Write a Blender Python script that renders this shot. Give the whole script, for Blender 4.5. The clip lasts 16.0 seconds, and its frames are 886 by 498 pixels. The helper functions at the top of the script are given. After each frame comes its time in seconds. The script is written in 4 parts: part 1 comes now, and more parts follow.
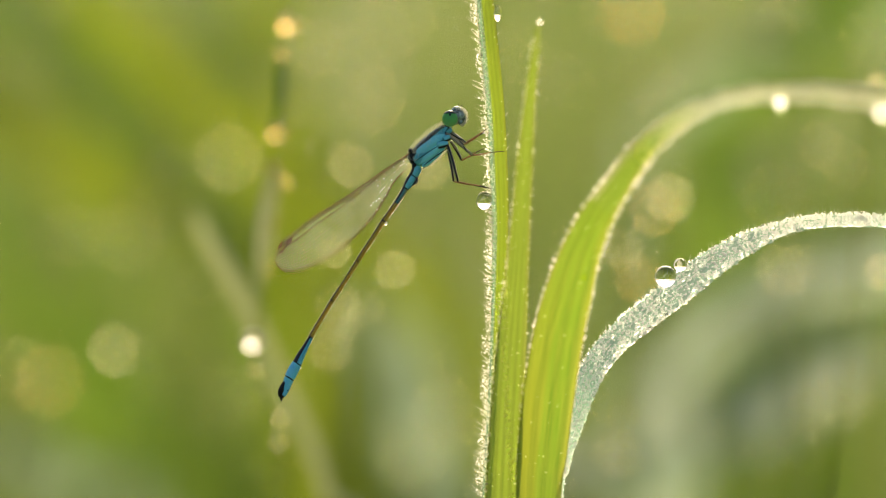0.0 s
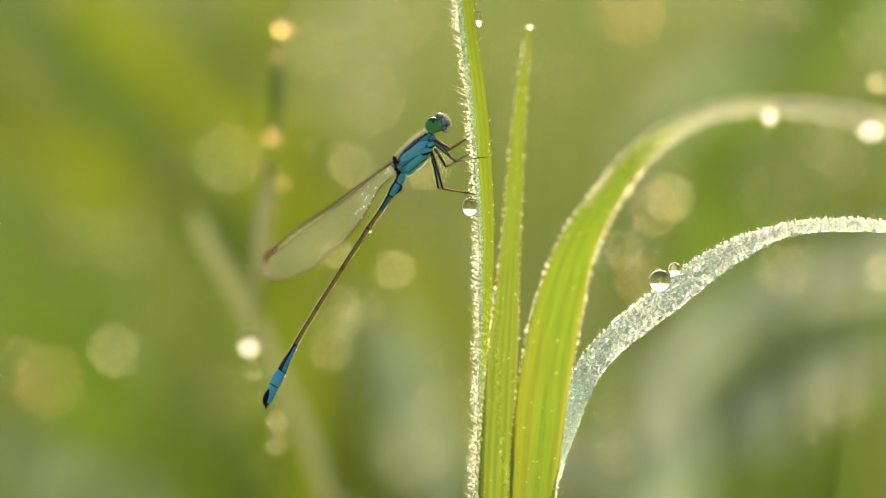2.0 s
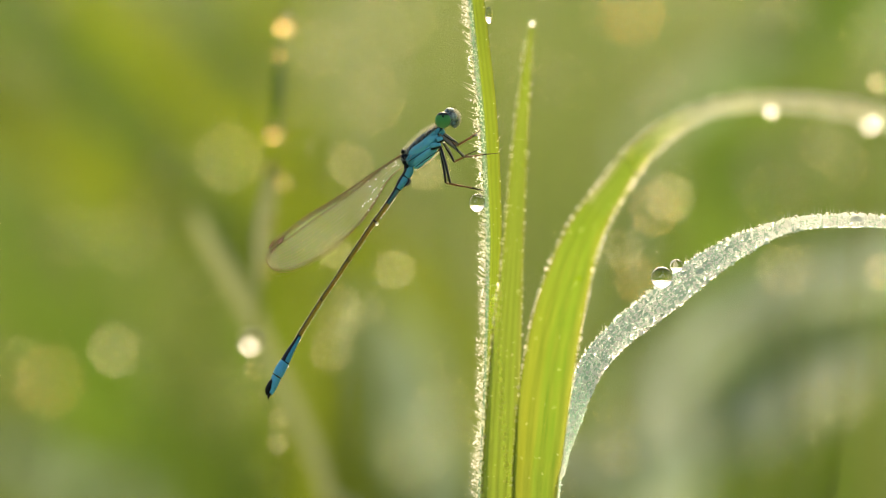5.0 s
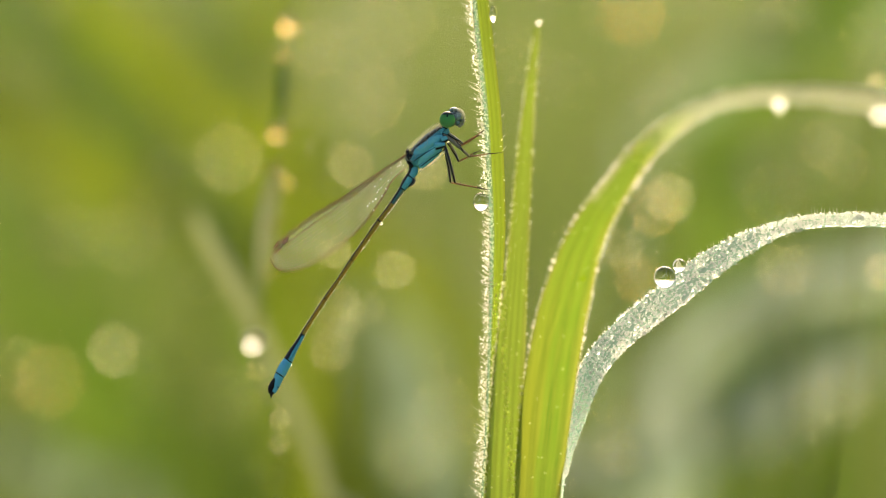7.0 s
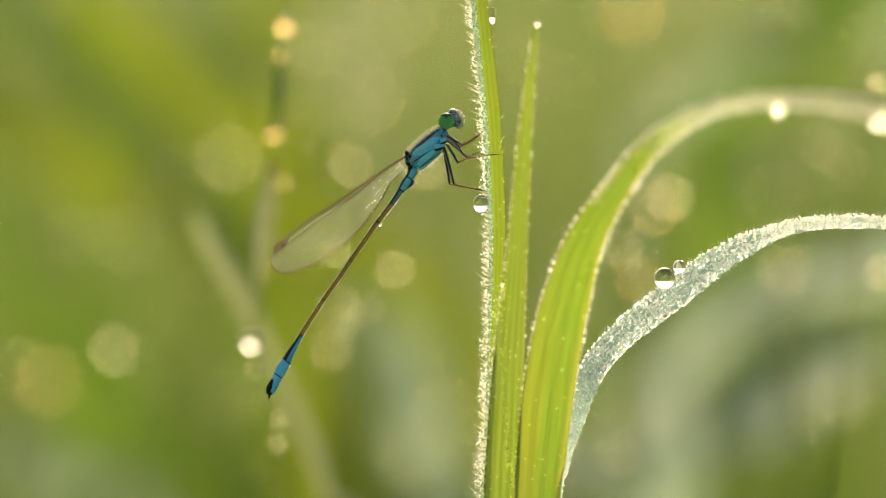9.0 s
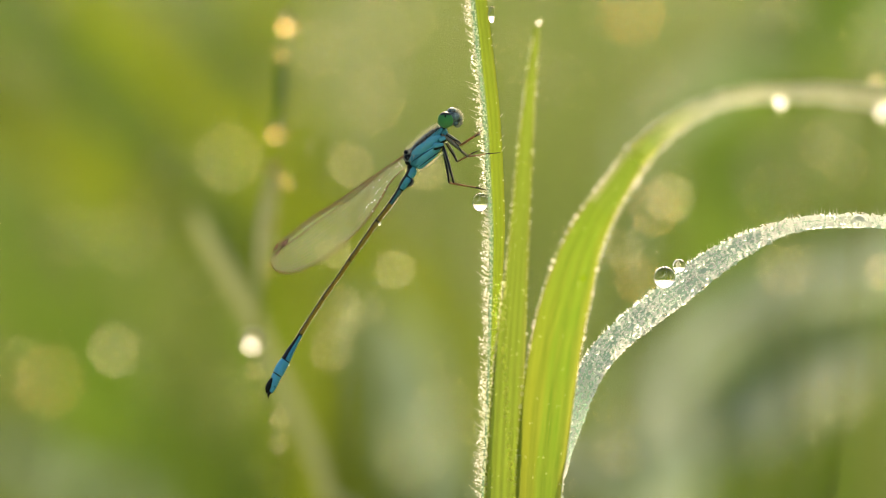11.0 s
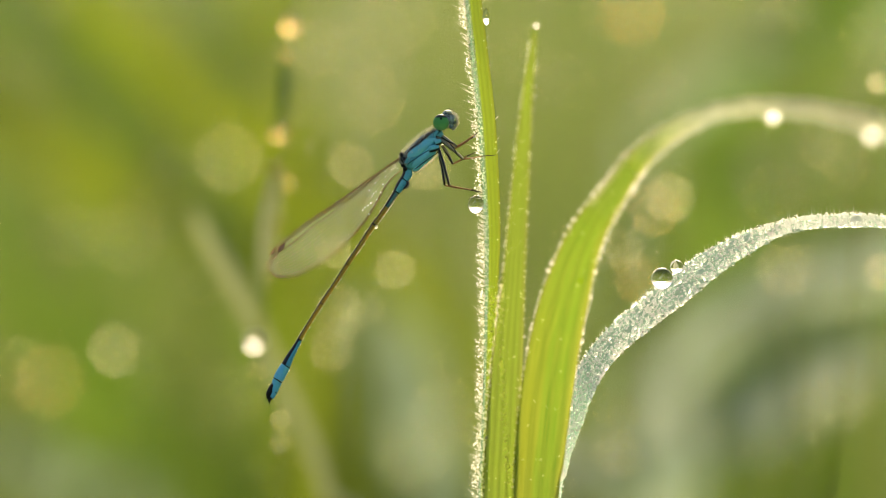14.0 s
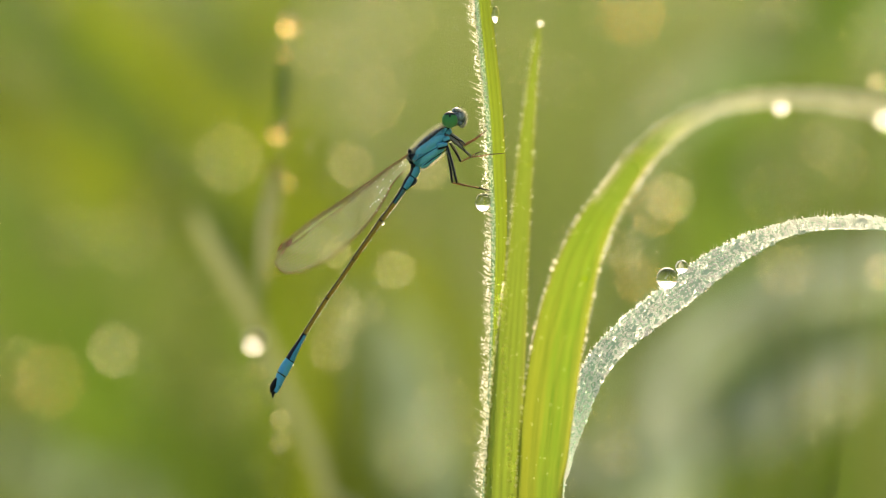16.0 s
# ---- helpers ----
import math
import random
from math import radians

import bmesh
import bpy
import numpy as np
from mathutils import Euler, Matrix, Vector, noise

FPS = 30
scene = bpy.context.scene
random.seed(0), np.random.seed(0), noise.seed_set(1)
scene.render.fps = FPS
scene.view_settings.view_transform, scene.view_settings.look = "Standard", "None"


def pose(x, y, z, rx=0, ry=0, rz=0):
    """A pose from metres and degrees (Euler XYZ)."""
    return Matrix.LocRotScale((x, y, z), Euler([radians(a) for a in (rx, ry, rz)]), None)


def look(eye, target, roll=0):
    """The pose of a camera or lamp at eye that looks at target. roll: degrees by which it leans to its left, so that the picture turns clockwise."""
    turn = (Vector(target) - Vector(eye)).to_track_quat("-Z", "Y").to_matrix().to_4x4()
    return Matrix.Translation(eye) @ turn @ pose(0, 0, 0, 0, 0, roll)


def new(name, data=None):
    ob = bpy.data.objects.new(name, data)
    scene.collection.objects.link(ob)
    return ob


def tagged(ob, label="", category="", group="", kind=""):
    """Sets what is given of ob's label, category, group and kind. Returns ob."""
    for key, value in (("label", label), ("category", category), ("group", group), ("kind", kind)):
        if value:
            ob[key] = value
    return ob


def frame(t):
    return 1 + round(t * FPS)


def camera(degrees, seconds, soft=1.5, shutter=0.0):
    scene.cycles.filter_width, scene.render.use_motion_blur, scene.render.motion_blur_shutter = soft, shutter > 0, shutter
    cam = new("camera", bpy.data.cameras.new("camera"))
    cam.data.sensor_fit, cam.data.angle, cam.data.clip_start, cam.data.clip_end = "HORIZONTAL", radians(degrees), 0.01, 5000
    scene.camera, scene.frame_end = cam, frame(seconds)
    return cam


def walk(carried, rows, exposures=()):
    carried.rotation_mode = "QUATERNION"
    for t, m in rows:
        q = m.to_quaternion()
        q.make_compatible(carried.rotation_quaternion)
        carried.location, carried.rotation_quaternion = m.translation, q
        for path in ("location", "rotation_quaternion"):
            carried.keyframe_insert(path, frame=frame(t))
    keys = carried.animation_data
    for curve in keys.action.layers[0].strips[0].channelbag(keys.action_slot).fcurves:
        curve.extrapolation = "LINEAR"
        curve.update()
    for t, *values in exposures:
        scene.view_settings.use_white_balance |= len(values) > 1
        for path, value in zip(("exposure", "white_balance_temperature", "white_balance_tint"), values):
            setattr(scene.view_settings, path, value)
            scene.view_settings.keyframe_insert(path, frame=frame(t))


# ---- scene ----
# A macro view: the sheet through the insect faces the camera at 0.40 m and is 85 mm wide.
TILT = radians(10)
CENTRE = Vector((0, 0, 0.30))
DIST = 0.40
AIM = Vector((0, math.cos(TILT), -math.sin(TILT)))
EYE = CENTRE - AIM * DIST
cam = camera(12.13, 16.0, soft=0.75)
cam.data.dof.use_dof = True
cam.data.dof.focus_distance = DIST
cam.data.dof.aperture_fstop = 9.4
cam.data.dof.aperture_blades = 9
cam.data.dof.aperture_rotation = radians(8)
walk(cam, [(0, look(EYE, CENTRE)), (16.0, look(EYE, CENTRE))], exposures=[(0, 0.57), (16.0, 0.55)])

# ---- light: low morning sun behind the grass, clear hazy sky ----
SUN_ELEV, SUN_SIDE = radians(26), radians(4)
TO_SUN = Vector((math.sin(SUN_SIDE) * math.cos(SUN_ELEV), math.cos(SUN_SIDE) * math.cos(SUN_ELEV), math.sin(SUN_ELEV)))
sun = new("sun", bpy.data.lights.new("sun", "SUN"))
sun.data.energy, sun.data.angle, sun.data.color = 4.6, radians(0.6), (1.0, 0.80, 0.49)
sun.matrix_world = look(TO_SUN * 20, (0, 0, 0))
world = bpy.data.worlds.new("morning_sky")
scene.world = world
world.use_nodes = True
wn = world.node_tree
sky = wn.nodes.new("ShaderNodeTexSky")
sky.sky_type, sky.sun_disc = "NISHITA", False
sky.sun_elevation, sky.sun_rotation = SUN_ELEV, SUN_SIDE
sky.air_density, sky.dust_density, sky.ozone_density = 1.0, 6.0, 1.0
wn.links.new(sky.outputs[0], wn.nodes["Background"].inputs[0])
wn.nodes["Background"].inputs[1].default_value = 0.135

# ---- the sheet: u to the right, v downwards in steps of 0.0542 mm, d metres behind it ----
STEP = 0.085 / 1568
STAGE = Matrix.Translation(CENTRE) @ Matrix((
    (1, 0, 0, 0),
    (0, math.sin(TILT), -math.cos(TILT), 0),
    (0, math.cos(TILT), math.sin(TILT), 0),
    (0, 0, 0, 1)))
GROUND_V = 6060


def grid(u, v, d=0.0):
    k = STEP * (1 + d / DIST)
    return Vector(((u - 784) * k, (441 - v) * k, -d))


def sway(origin, depth=0.0):
    """Turns rows of (t, du, dv, degrees) into poses of a thing that stands at origin in the sheet."""
    k = STEP * (1 + depth / DIST)
    return lambda rows: [(t, STAGE @ Matrix.Translation(origin + Vector((du * k, -dv * k, 0))) @ pose(0, 0, 0, 0, 0, a))
                         for t, du, dv, a in rows]


# ---- materials ----
def nodes_of(name):
    m = bpy.data.materials.new(name)
    m.use_nodes = True
    nt = m.node_tree
    return m, nt, nt.nodes["Principled BSDF"], nt.nodes["Material Output"]


def add(nt, kind, **values):
    n = nt.nodes.new(kind)
    for k, v in values.items():
        if k in n.inputs:
            n.inputs[k].default_value = v
    return n


def ramp(nt, source, stops):
    r = nt.nodes.new("ShaderNodeValToRGB")
    while len(r.color_ramp.elements) < len(stops):
        r.color_ramp.elements.new(0.5)
    for e, (p, c) in zip(r.color_ramp.elements, stops):
        e.position, e.color = p, (*c, 1)
    nt.links.new(source, r.inputs[0])
    return r.outputs[0]


def mixed(nt, fac, a, b, blend="MIX"):
    m = nt.nodes.new("ShaderNodeMix")
    m.data_type, m.blend_type = "RGBA", blend
    for sock, val in ((m.inputs[0], fac), (m.inputs[6], a), (m.inputs[7], b)):
        if hasattr(val, "is_output"):
            nt.links.new(val, sock)
        else:
            sock.default_value = val if isinstance(val, (int, float)) else (*val, 1)
    return m.outputs[2]


def leaf_material(name, middle, margin, stripe=9.0, through_light=0.55, rough=0.38, speck=0.3, vein=0.6, flank=None, glow=(1.25, 1.15, 0.6), reach=0.24, fade=None):
    """A living grass leaf: long parallel veins, paler margins, light shining through."""
    m, nt, bsdf, out = nodes_of(name)
    uv = nt.nodes.new("ShaderNodeUVMap")
    sep = nt.nodes.new("ShaderNodeSeparateXYZ")
    nt.links.new(uv.outputs[0], sep.inputs[0])
    wob = add(nt, "ShaderNodeTexNoise", Scale=4.0, Detail=2.0)
    mul = nt.nodes.new("ShaderNodeVectorMath")
    mul.operation, mul.inputs[1].default_value = "MULTIPLY", (10.0, 0.9, 1.0)
    nt.links.new(uv.outputs[0], mul.inputs[0])
    nt.links.new(mul.outputs[0], wob.inputs["Vector"])
    veins = nt.nodes.new("ShaderNodeTexWave")
    veins.wave_type, veins.bands_direction = "BANDS", "X"
    for k, v in (("Scale", stripe), ("Distortion", 1.8), ("Detail", 5.0), ("Detail Scale", 1.2)):
        veins.inputs[k].default_value = v
    flat = nt.nodes.new("ShaderNodeVectorMath")
    flat.operation, flat.inputs[1].default_value = "MULTIPLY", (1.0, 0.02, 1.0)
    nt.links.new(uv.outputs[0], flat.inputs[0])
    nt.links.new(flat.outputs[0], veins.inputs["Vector"])
    edge = ramp(nt, sep.outputs[0], [(0.0, margin), (0.12, middle), (0.8, middle), (1.0, margin)] if flank is None
                else [(0.0, flank), (reach, flank), (reach + 0.1, middle), (0.84, middle), (0.92, margin), (1.0, margin)])
    if fade:
        low = nt.nodes.new("ShaderNodeMapRange")
        low.inputs["From Min"].default_value, low.inputs["From Max"].default_value = fade
        nt.links.new(sep.outputs[1], low.inputs[0])
        edge = mixed(nt, low.outputs[0], edge, ramp(nt, sep.outputs[0], [(0.0, margin), (0.12, middle), (0.8, middle), (1.0, margin)]))
    dark = tuple(c * vein for c in middle)
    striped = mixed(nt, 0.4, edge, mixed(nt, ramp(nt, veins.outputs[1], [(0.2, (0, 0, 0)), (0.8, (1, 1, 1))]), dark, edge))
    blotch = mixed(nt, ramp(nt, wob.outputs[0], [(0.35, (0, 0, 0)), (0.75, (1, 1, 1))]), striped, margin)
    colour = mixed(nt, speck, striped, blotch)
    nt.links.new(colour, bsdf.inputs["Base Color"])
    bsdf.inputs["Roughness"].default_value = rough
    trans = nt.nodes.new("ShaderNodeBsdfTranslucent")
    nt.links.new(mixed(nt, 0.6, colour, mixed(nt, 1.0, colour, glow, "MULTIPLY")), trans.inputs[0])
    mix = nt.nodes.new("ShaderNodeMixShader")
    mix.inputs[0].default_value = through_light
    nt.links.new(bsdf.outputs[0], mix.inputs[1])
    nt.links.new(trans.outputs[0], mix.inputs[2])
    nt.links.new(mix.outputs[0], out.inputs[0])
    bump = add(nt, "ShaderNodeBump", Strength=0.35, Distance=0.00008)
    nt.links.new(veins.outputs[1], bump.inputs["Height"])
    nt.links.new(bump.outputs[0], bsdf.inputs["Normal"])
    return m


def field_material(name, stops, through_light=0.5, scale=16.0):
    """Grass of the meadow: every blade its own green, drifting in patches over the ground."""
    m, nt, bsdf, out = nodes_of(name)
    geo = nt.nodes.new("ShaderNodeNewGeometry")
    patch = add(nt, "ShaderNodeTexNoise", Scale=scale, Detail=3.0)
    nt.links.new(geo.outputs["Position"], patch.inputs["Vector"])
    tint = nt.nodes.new("ShaderNodeMath")
    tint.operation = "MULTIPLY_ADD"
    tint.inputs[1].default_value, tint.inputs[2].default_value = 0.45, -0.22
    nt.links.new(geo.outputs["Random Per Island"], tint.inputs[0])
    total = nt.nodes.new("ShaderNodeMath")
    nt.links.new(tint.outputs[0], total.inputs[0])
    nt.links.new(patch.outputs[0], total.inputs[1])
    colour = ramp(nt, total.outputs[0], stops)
    nt.links.new(colour, bsdf.inputs["Base Color"])
    bsdf.inputs["Roughness"].default_value = 0.45
    trans = nt.nodes.new("ShaderNodeBsdfTranslucent")
    nt.links.new(mixed(nt, 1.0, colour, (1.25, 1.15, 0.75), "MULTIPLY"), trans.inputs[0])
    mix = nt.nodes.new("ShaderNodeMixShader")
    mix.inputs[0].default_value = through_light
    nt.links.new(bsdf.outputs[0], mix.inputs[1])
    nt.links.new(trans.outputs[0], mix.inputs[2])
    nt.links.new(mix.outputs[0], out.inputs[0])
    return m


def plain_material(name, colour, rough=0.4, metal=0.0, grain=0.25, scale=9000.0, spec=0.5, through_light=0.0):
    m, nt, bsdf, out = nodes_of(name)
    co = nt.nodes.new("ShaderNodeTexCoord")
    tex = add(nt, "ShaderNodeTexNoise", Scale=scale, Detail=4.0)
    nt.links.new(co.outputs["Object"], tex.inputs["Vector"])
    lo, hi = tuple(c * (1 - grain) for c in colour), tuple(min(1, c * (1 + grain)) for c in colour)
    col = ramp(nt, tex.outputs[0], [(0.3, lo), (0.7, hi)])
    nt.links.new(col, bsdf.inputs["Base Color"])
    bsdf.inputs["Roughness"].default_value, bsdf.inputs["Metallic"].default_value = rough, metal
    bsdf.inputs["Specular IOR Level"].default_value = spec
    bump = add(nt, "ShaderNodeBump", Strength=0.2, Distance=0.00002)
    nt.links.new(tex.outputs[0], bump.inputs["Height"])
    nt.links.new(bump.outputs[0], bsdf.inputs["Normal"])
    if through_light:
        trans = nt.nodes.new("ShaderNodeBsdfTranslucent")
        nt.links.new(col, trans.inputs[0])
        mix = nt.nodes.new("ShaderNodeMixShader")
        mix.inputs[0].default_value = through_light
        nt.links.new(bsdf.outputs[0], mix.inputs[1])
        nt.links.new(trans.outputs[0], mix.inputs[2])
        nt.links.new(mix.outputs[0], out.inputs[0])
    return m


def body_material(name, stops_round, stops_long=None, rough=0.4, through_light=0.12):
    """Insect skin: a pattern round the body (0: the back, 1: the belly) and along it."""
    m, nt, bsdf, out = nodes_of(name)
    uv = nt.nodes.new("ShaderNodeUVMap")
    sep = nt.nodes.new("ShaderNodeSeparateXYZ")
    nt.links.new(uv.outputs[0], sep.inputs[0])
    co = nt.nodes.new("ShaderNodeTexCoord")
    tex = add(nt, "ShaderNodeTexNoise", Scale=6000.0, Detail=4.0)
    nt.links.new(co.outputs["Object"], tex.inputs["Vector"])
    shift = nt.nodes.new("ShaderNodeMath")
    shift.operation = "MULTIPLY_ADD"
    shift.inputs[1].default_value = 0.05
    nt.links.new(tex.outputs[0], shift.inputs[0])
    fold = nt.nodes.new("ShaderNodeMath")
    fold.operation, fold.inputs[1].default_value = "PINGPONG", 0.5
    nt.links.new(sep.outputs[0], fold.inputs[0])
    twice = nt.nodes.new("ShaderNodeMath")
    twice.operation, twice.inputs[1].default_value = "MULTIPLY", 2.0
    nt.links.new(fold.outputs[0], twice.inputs[0])
    nt.links.new(twice.outputs[0], shift.inputs[2])
    col = ramp(nt, shift.outputs[0], stops_round)
    if stops_long:
        col = mixed(nt, 1.0, col, ramp(nt, sep.outputs[1], stops_long), "MULTIPLY")
    col = mixed(nt, 0.26, col, ramp(nt, tex.outputs[0], [(0.35, (0.02, 0.06, 0.08)), (0.65, (0.5, 0.7, 0.75))]), "OVERLAY")
    nt.links.new(col, bsdf.inputs["Base Color"])
    bsdf.inputs["Roughness"].default_value = rough
    bsdf.inputs["Subsurface Weight"].default_value = through_light
    bsdf.inputs["Subsurface Radius"].default_value = (1.0, 0.8, 0.5)
    bsdf.inputs["Subsurface Scale"].default_value = 0.0006
    bump = add(nt, "ShaderNodeBump", Strength=0.25, Distance=0.00003)
    nt.links.new(tex.outputs[0], bump.inputs["Height"])
    nt.links.new(bump.outputs[0], bsdf.inputs["Normal"])
    return m


def water_material(name, rough, tint=(1, 1, 1)):
    m, nt, bsdf, out = nodes_of(name)
    for k, v in (("Base Color", (*tint, 1)), ("Roughness", rough), ("IOR", 1.333), ("Transmission Weight", 1.0)):
        bsdf.inputs[k].default_value = v
    return m


def wing_material():
    m, nt, bsdf, out = nodes_of("wing_membrane")
    co = nt.nodes.new("ShaderNodeTexCoord")
    tex = add(nt, "ShaderNodeTexNoise", Scale=900.0, Detail=4.0)
    nt.links.new(co.outputs["Object"], tex.inputs["Vector"])
    clear = nt.nodes.new("ShaderNodeBsdfTransparent")
    clear.inputs[0].default_value = (1.0, 0.995, 0.97, 1)
    film = nt.nodes.new("ShaderNodeBsdfTranslucent")
    film.inputs[0].default_value = (0.58, 0.70, 0.78, 1)
    gloss = nt.nodes.new("ShaderNodeBsdfGlossy")
    gloss.inputs[0].default_value, gloss.inputs["Roughness"].default_value = (0.8, 0.9, 0.9, 1), 0.25
    both = nt.nodes.new("ShaderNodeMixShader")
    both.inputs[0].default_value = 0.12
    nt.links.new(film.outputs[0], both.inputs[1])
    nt.links.new(gloss.outputs[0], both.inputs[2])
    mix = nt.nodes.new("ShaderNodeMixShader")
    amount = nt.nodes.new("ShaderNodeMapRange")
    for k, v in (("From Min", 0.3), ("From Max", 0.7), ("To Min", 0.010), ("To Max", 0.038)):
        amount.inputs[k].default_value = v
    nt.links.new(tex.outputs[0], amount.inputs[0])
    nt.links.new(amount.outputs[0], mix.inputs[0])
    nt.links.new(clear.outputs[0], mix.inputs[1])
    nt.links.new(both.outputs[0], mix.inputs[2])
    nt.links.new(mix.outputs[0], out.inputs[0])
    return m


LEAF_HAIRY = leaf_material("hairy_leaf", (0.20, 0.295, 0.025), (0.26, 0.32, 0.04), stripe=1.3, through_light=0.5, vein=0.72, flank=(0.20, 0.33, 0.33), reach=0.24)
LEAF_NARROW = leaf_material("narrow_leaf", (0.185, 0.28, 0.04), (0.30, 0.36, 0.09), stripe=1.4, through_light=0.5, vein=0.36)
LEAF_ARCH = leaf_material("arching_leaf", (0.15, 0.272, 0.028), (0.31, 0.36, 0.06), stripe=1.1, through_light=0.5, vein=0.5, speck=0.6, rough=0.55, glow=(1.2, 1.15, 0.6), flank=(0.222, 0.272, 0.03), reach=0.36, fade=(1.2, 2.2))
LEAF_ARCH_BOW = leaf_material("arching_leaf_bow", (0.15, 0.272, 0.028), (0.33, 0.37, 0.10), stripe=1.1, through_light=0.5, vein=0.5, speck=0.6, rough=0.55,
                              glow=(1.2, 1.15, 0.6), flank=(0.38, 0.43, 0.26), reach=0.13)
# far half of the arching leaf pales: dew film and sparkle put into colour
LEAF_ARCH_DEW_SHEEN = [leaf_material("arching_leaf_dew_sheen", (0.15 + 0.26 * f, 0.272 + 0.20 * f, 0.028 + 0.31 * f), (0.31 + 0.12 * f, 0.36 + 0.12 * f, 0.06 + 0.30 * f), stripe=1.1, through_light=0.5,
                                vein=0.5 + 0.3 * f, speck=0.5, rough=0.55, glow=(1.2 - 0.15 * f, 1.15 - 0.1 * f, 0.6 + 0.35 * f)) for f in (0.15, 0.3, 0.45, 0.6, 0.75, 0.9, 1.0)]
LEAF_DEWY = leaf_material("dewy_leaf", (0.52, 0.69, 0.59), (0.54, 0.70, 0.61), stripe=2.0, through_light=0.6, glow=(0.95, 1.05, 0.95), rough=0.7)
STEM_PALE = leaf_material("pale_stem", (0.34, 0.40, 0.24), (0.40, 0.44, 0.28), stripe=1.0, through_light=0.4)
STEM_DARK = leaf_material("dark_stem", (0.06, 0.12, 0.025), (0.08, 0.14, 0.03), stripe=1.0, through_light=0.3)
LEAF_FRESH = leaf_material("fresh_field_leaf", (0.20, 0.275, 0.018), (0.22, 0.285, 0.026), stripe=1.0, rough=0.75, through_light=0.5)
LEAF_DEEP = leaf_material("deep_field_leaf", (0.12, 0.22, 0.03), (0.14, 0.23, 0.04), stripe=1.0, rough=0.75, through_light=0.5)
# darker copy of the field leaf: shade among the grass put into its colour
LEAF_SHADE = leaf_material("shaded_field_leaf", (0.08, 0.16, 0.012), (0.09, 0.17, 0.016), stripe=1.0, rough=0.75, through_light=0.4)
# pale and dim field leaves: the dew's sky reflection is put into the colour
LEAF_SKY_PALE = leaf_material("sky_pale_field_leaf", (0.45, 0.54, 0.42), (0.48, 0.56, 0.45), stripe=1.0, through_light=0.6, rough=0.6, glow=(1.0, 1.0, 1.0))
LEAF_SKY_DIM = leaf_material("sky_dim_field_leaf", (0.31, 0.41, 0.29), (0.33, 0.43, 0.31), stripe=1.0, through_light=0.5, rough=0.6, glow=(1.0, 1.0, 0.9))
FIELD = field_material("meadow_grass", [(0.25, (0.080, 0.148, 0.036)), (0.45, (0.130, 0.210, 0.056)), (0.6, (0.176, 0.244, 0.082)), (0.8, (0.215, 0.268, 0.13))])
HAIR = plain_material("leaf_hair", (0.88, 0.85, 0.70), rough=0.3, through_light=0.7)
WATER = water_material("dew_water", 0.0)
WATER_FINE = water_material("fine_dew", 0.28)
# edge, far and amber dew: warm sunlight is put into the water's tint
WATER_EDGE = water_material("edge_dew", 0.28, (1.0, 0.97, 0.86))
WATER_FAR = water_material("far_dew", 0.16, (0.98, 0.92, 0.62))
WATER_SUN_AMBER = water_material("sun_tinted_far_dew", 0.16, (1.0, 0.74, 0.34))
# light shining green through the leaf is put into the bead's tint
WATER_GREEN = water_material("green_light_tint_dew", 0.1, (0.95, 1.0, 0.3))
BLUE, BLACK, AMBER = (0.20, 0.64, 0.68), (0.006, 0.008, 0.010), (0.45, 0.28, 0.02)
SKIN_THORAX = body_material("thorax_skin", [(0.0, BLACK), (0.08, (0.02, 0.06, 0.08)), (0.20, (0.06, 0.20, 0.26)), (0.24, BLACK), (0.36, BLACK), (0.38, BLUE),
                                            (0.42, (0.13, 0.48, 0.54)), (0.75, (0.13, 0.48, 0.54)), (0.8, BLUE), (1.0, (0.16, 0.36, 0.40))])
SKIN_PLATE = body_material("side_plate_skin", [(0.0, (0.20, 0.58, 0.62)), (0.35, (0.27, 0.76, 0.80)), (1.0, (0.25, 0.72, 0.76))])
SKIN_BLUE = body_material("blue_skin", [(0.0, (0.10, 0.46, 0.62)), (0.3, (0.19, 0.66, 0.85)), (1.0, (0.21, 0.68, 0.85))])
SKIN_BACKED = body_material("blue_skin_black_back", [(0.0, BLACK), (0.36, BLACK), (0.40, BLUE), (1.0, (0.06, 0.42, 0.55))])
SKIN_COXA = body_material("coxa_skin", [(0.0, BLUE), (0.6, BLUE), (0.7, BLACK), (1.0, BLACK)])
SKIN_TAIL = body_material("tail_skin_black_back", [(0.0, BLACK), (0.48, BLACK), (0.52, (0.10, 0.46, 0.60)), (1.0, (0.14, 0.54, 0.66))])
SKIN_AMBER = body_material("amber_skin", [(0.0, (0.05, 0.028, 0.010)), (0.28, (0.10, 0.055, 0.016)), (0.42, AMBER), (1.0, (0.70, 0.48, 0.06))], through_light=0.4)
SKIN_CHANGE = body_material("blue_to_amber_skin", [(0.0, (0.015, 0.015, 0.012)), (0.40, (0.02, 0.025, 0.02)), (0.50, (0.06, 0.22, 0.24)), (0.7, (0.16, 0.26, 0.20)), (1.0, (0.45, 0.36, 0.14))])
SKIN_BLACK = plain_material("black_skin", (0.010, 0.011, 0.012), rough=0.5, spec=0.25)
LEG_SKIN = plain_material("leg_skin", (0.05, 0.035, 0.022), rough=0.35)
THIGH_SKIN = body_material("thigh_skin", [(0.0, (0.30, 0.26, 0.17)), (0.25, (0.30, 0.26, 0.17)), (0.34, BLACK), (0.60, BLACK), (0.70, (0.28, 0.22, 0.13)), (1.0, (0.34, 0.28, 0.17))], rough=0.35)
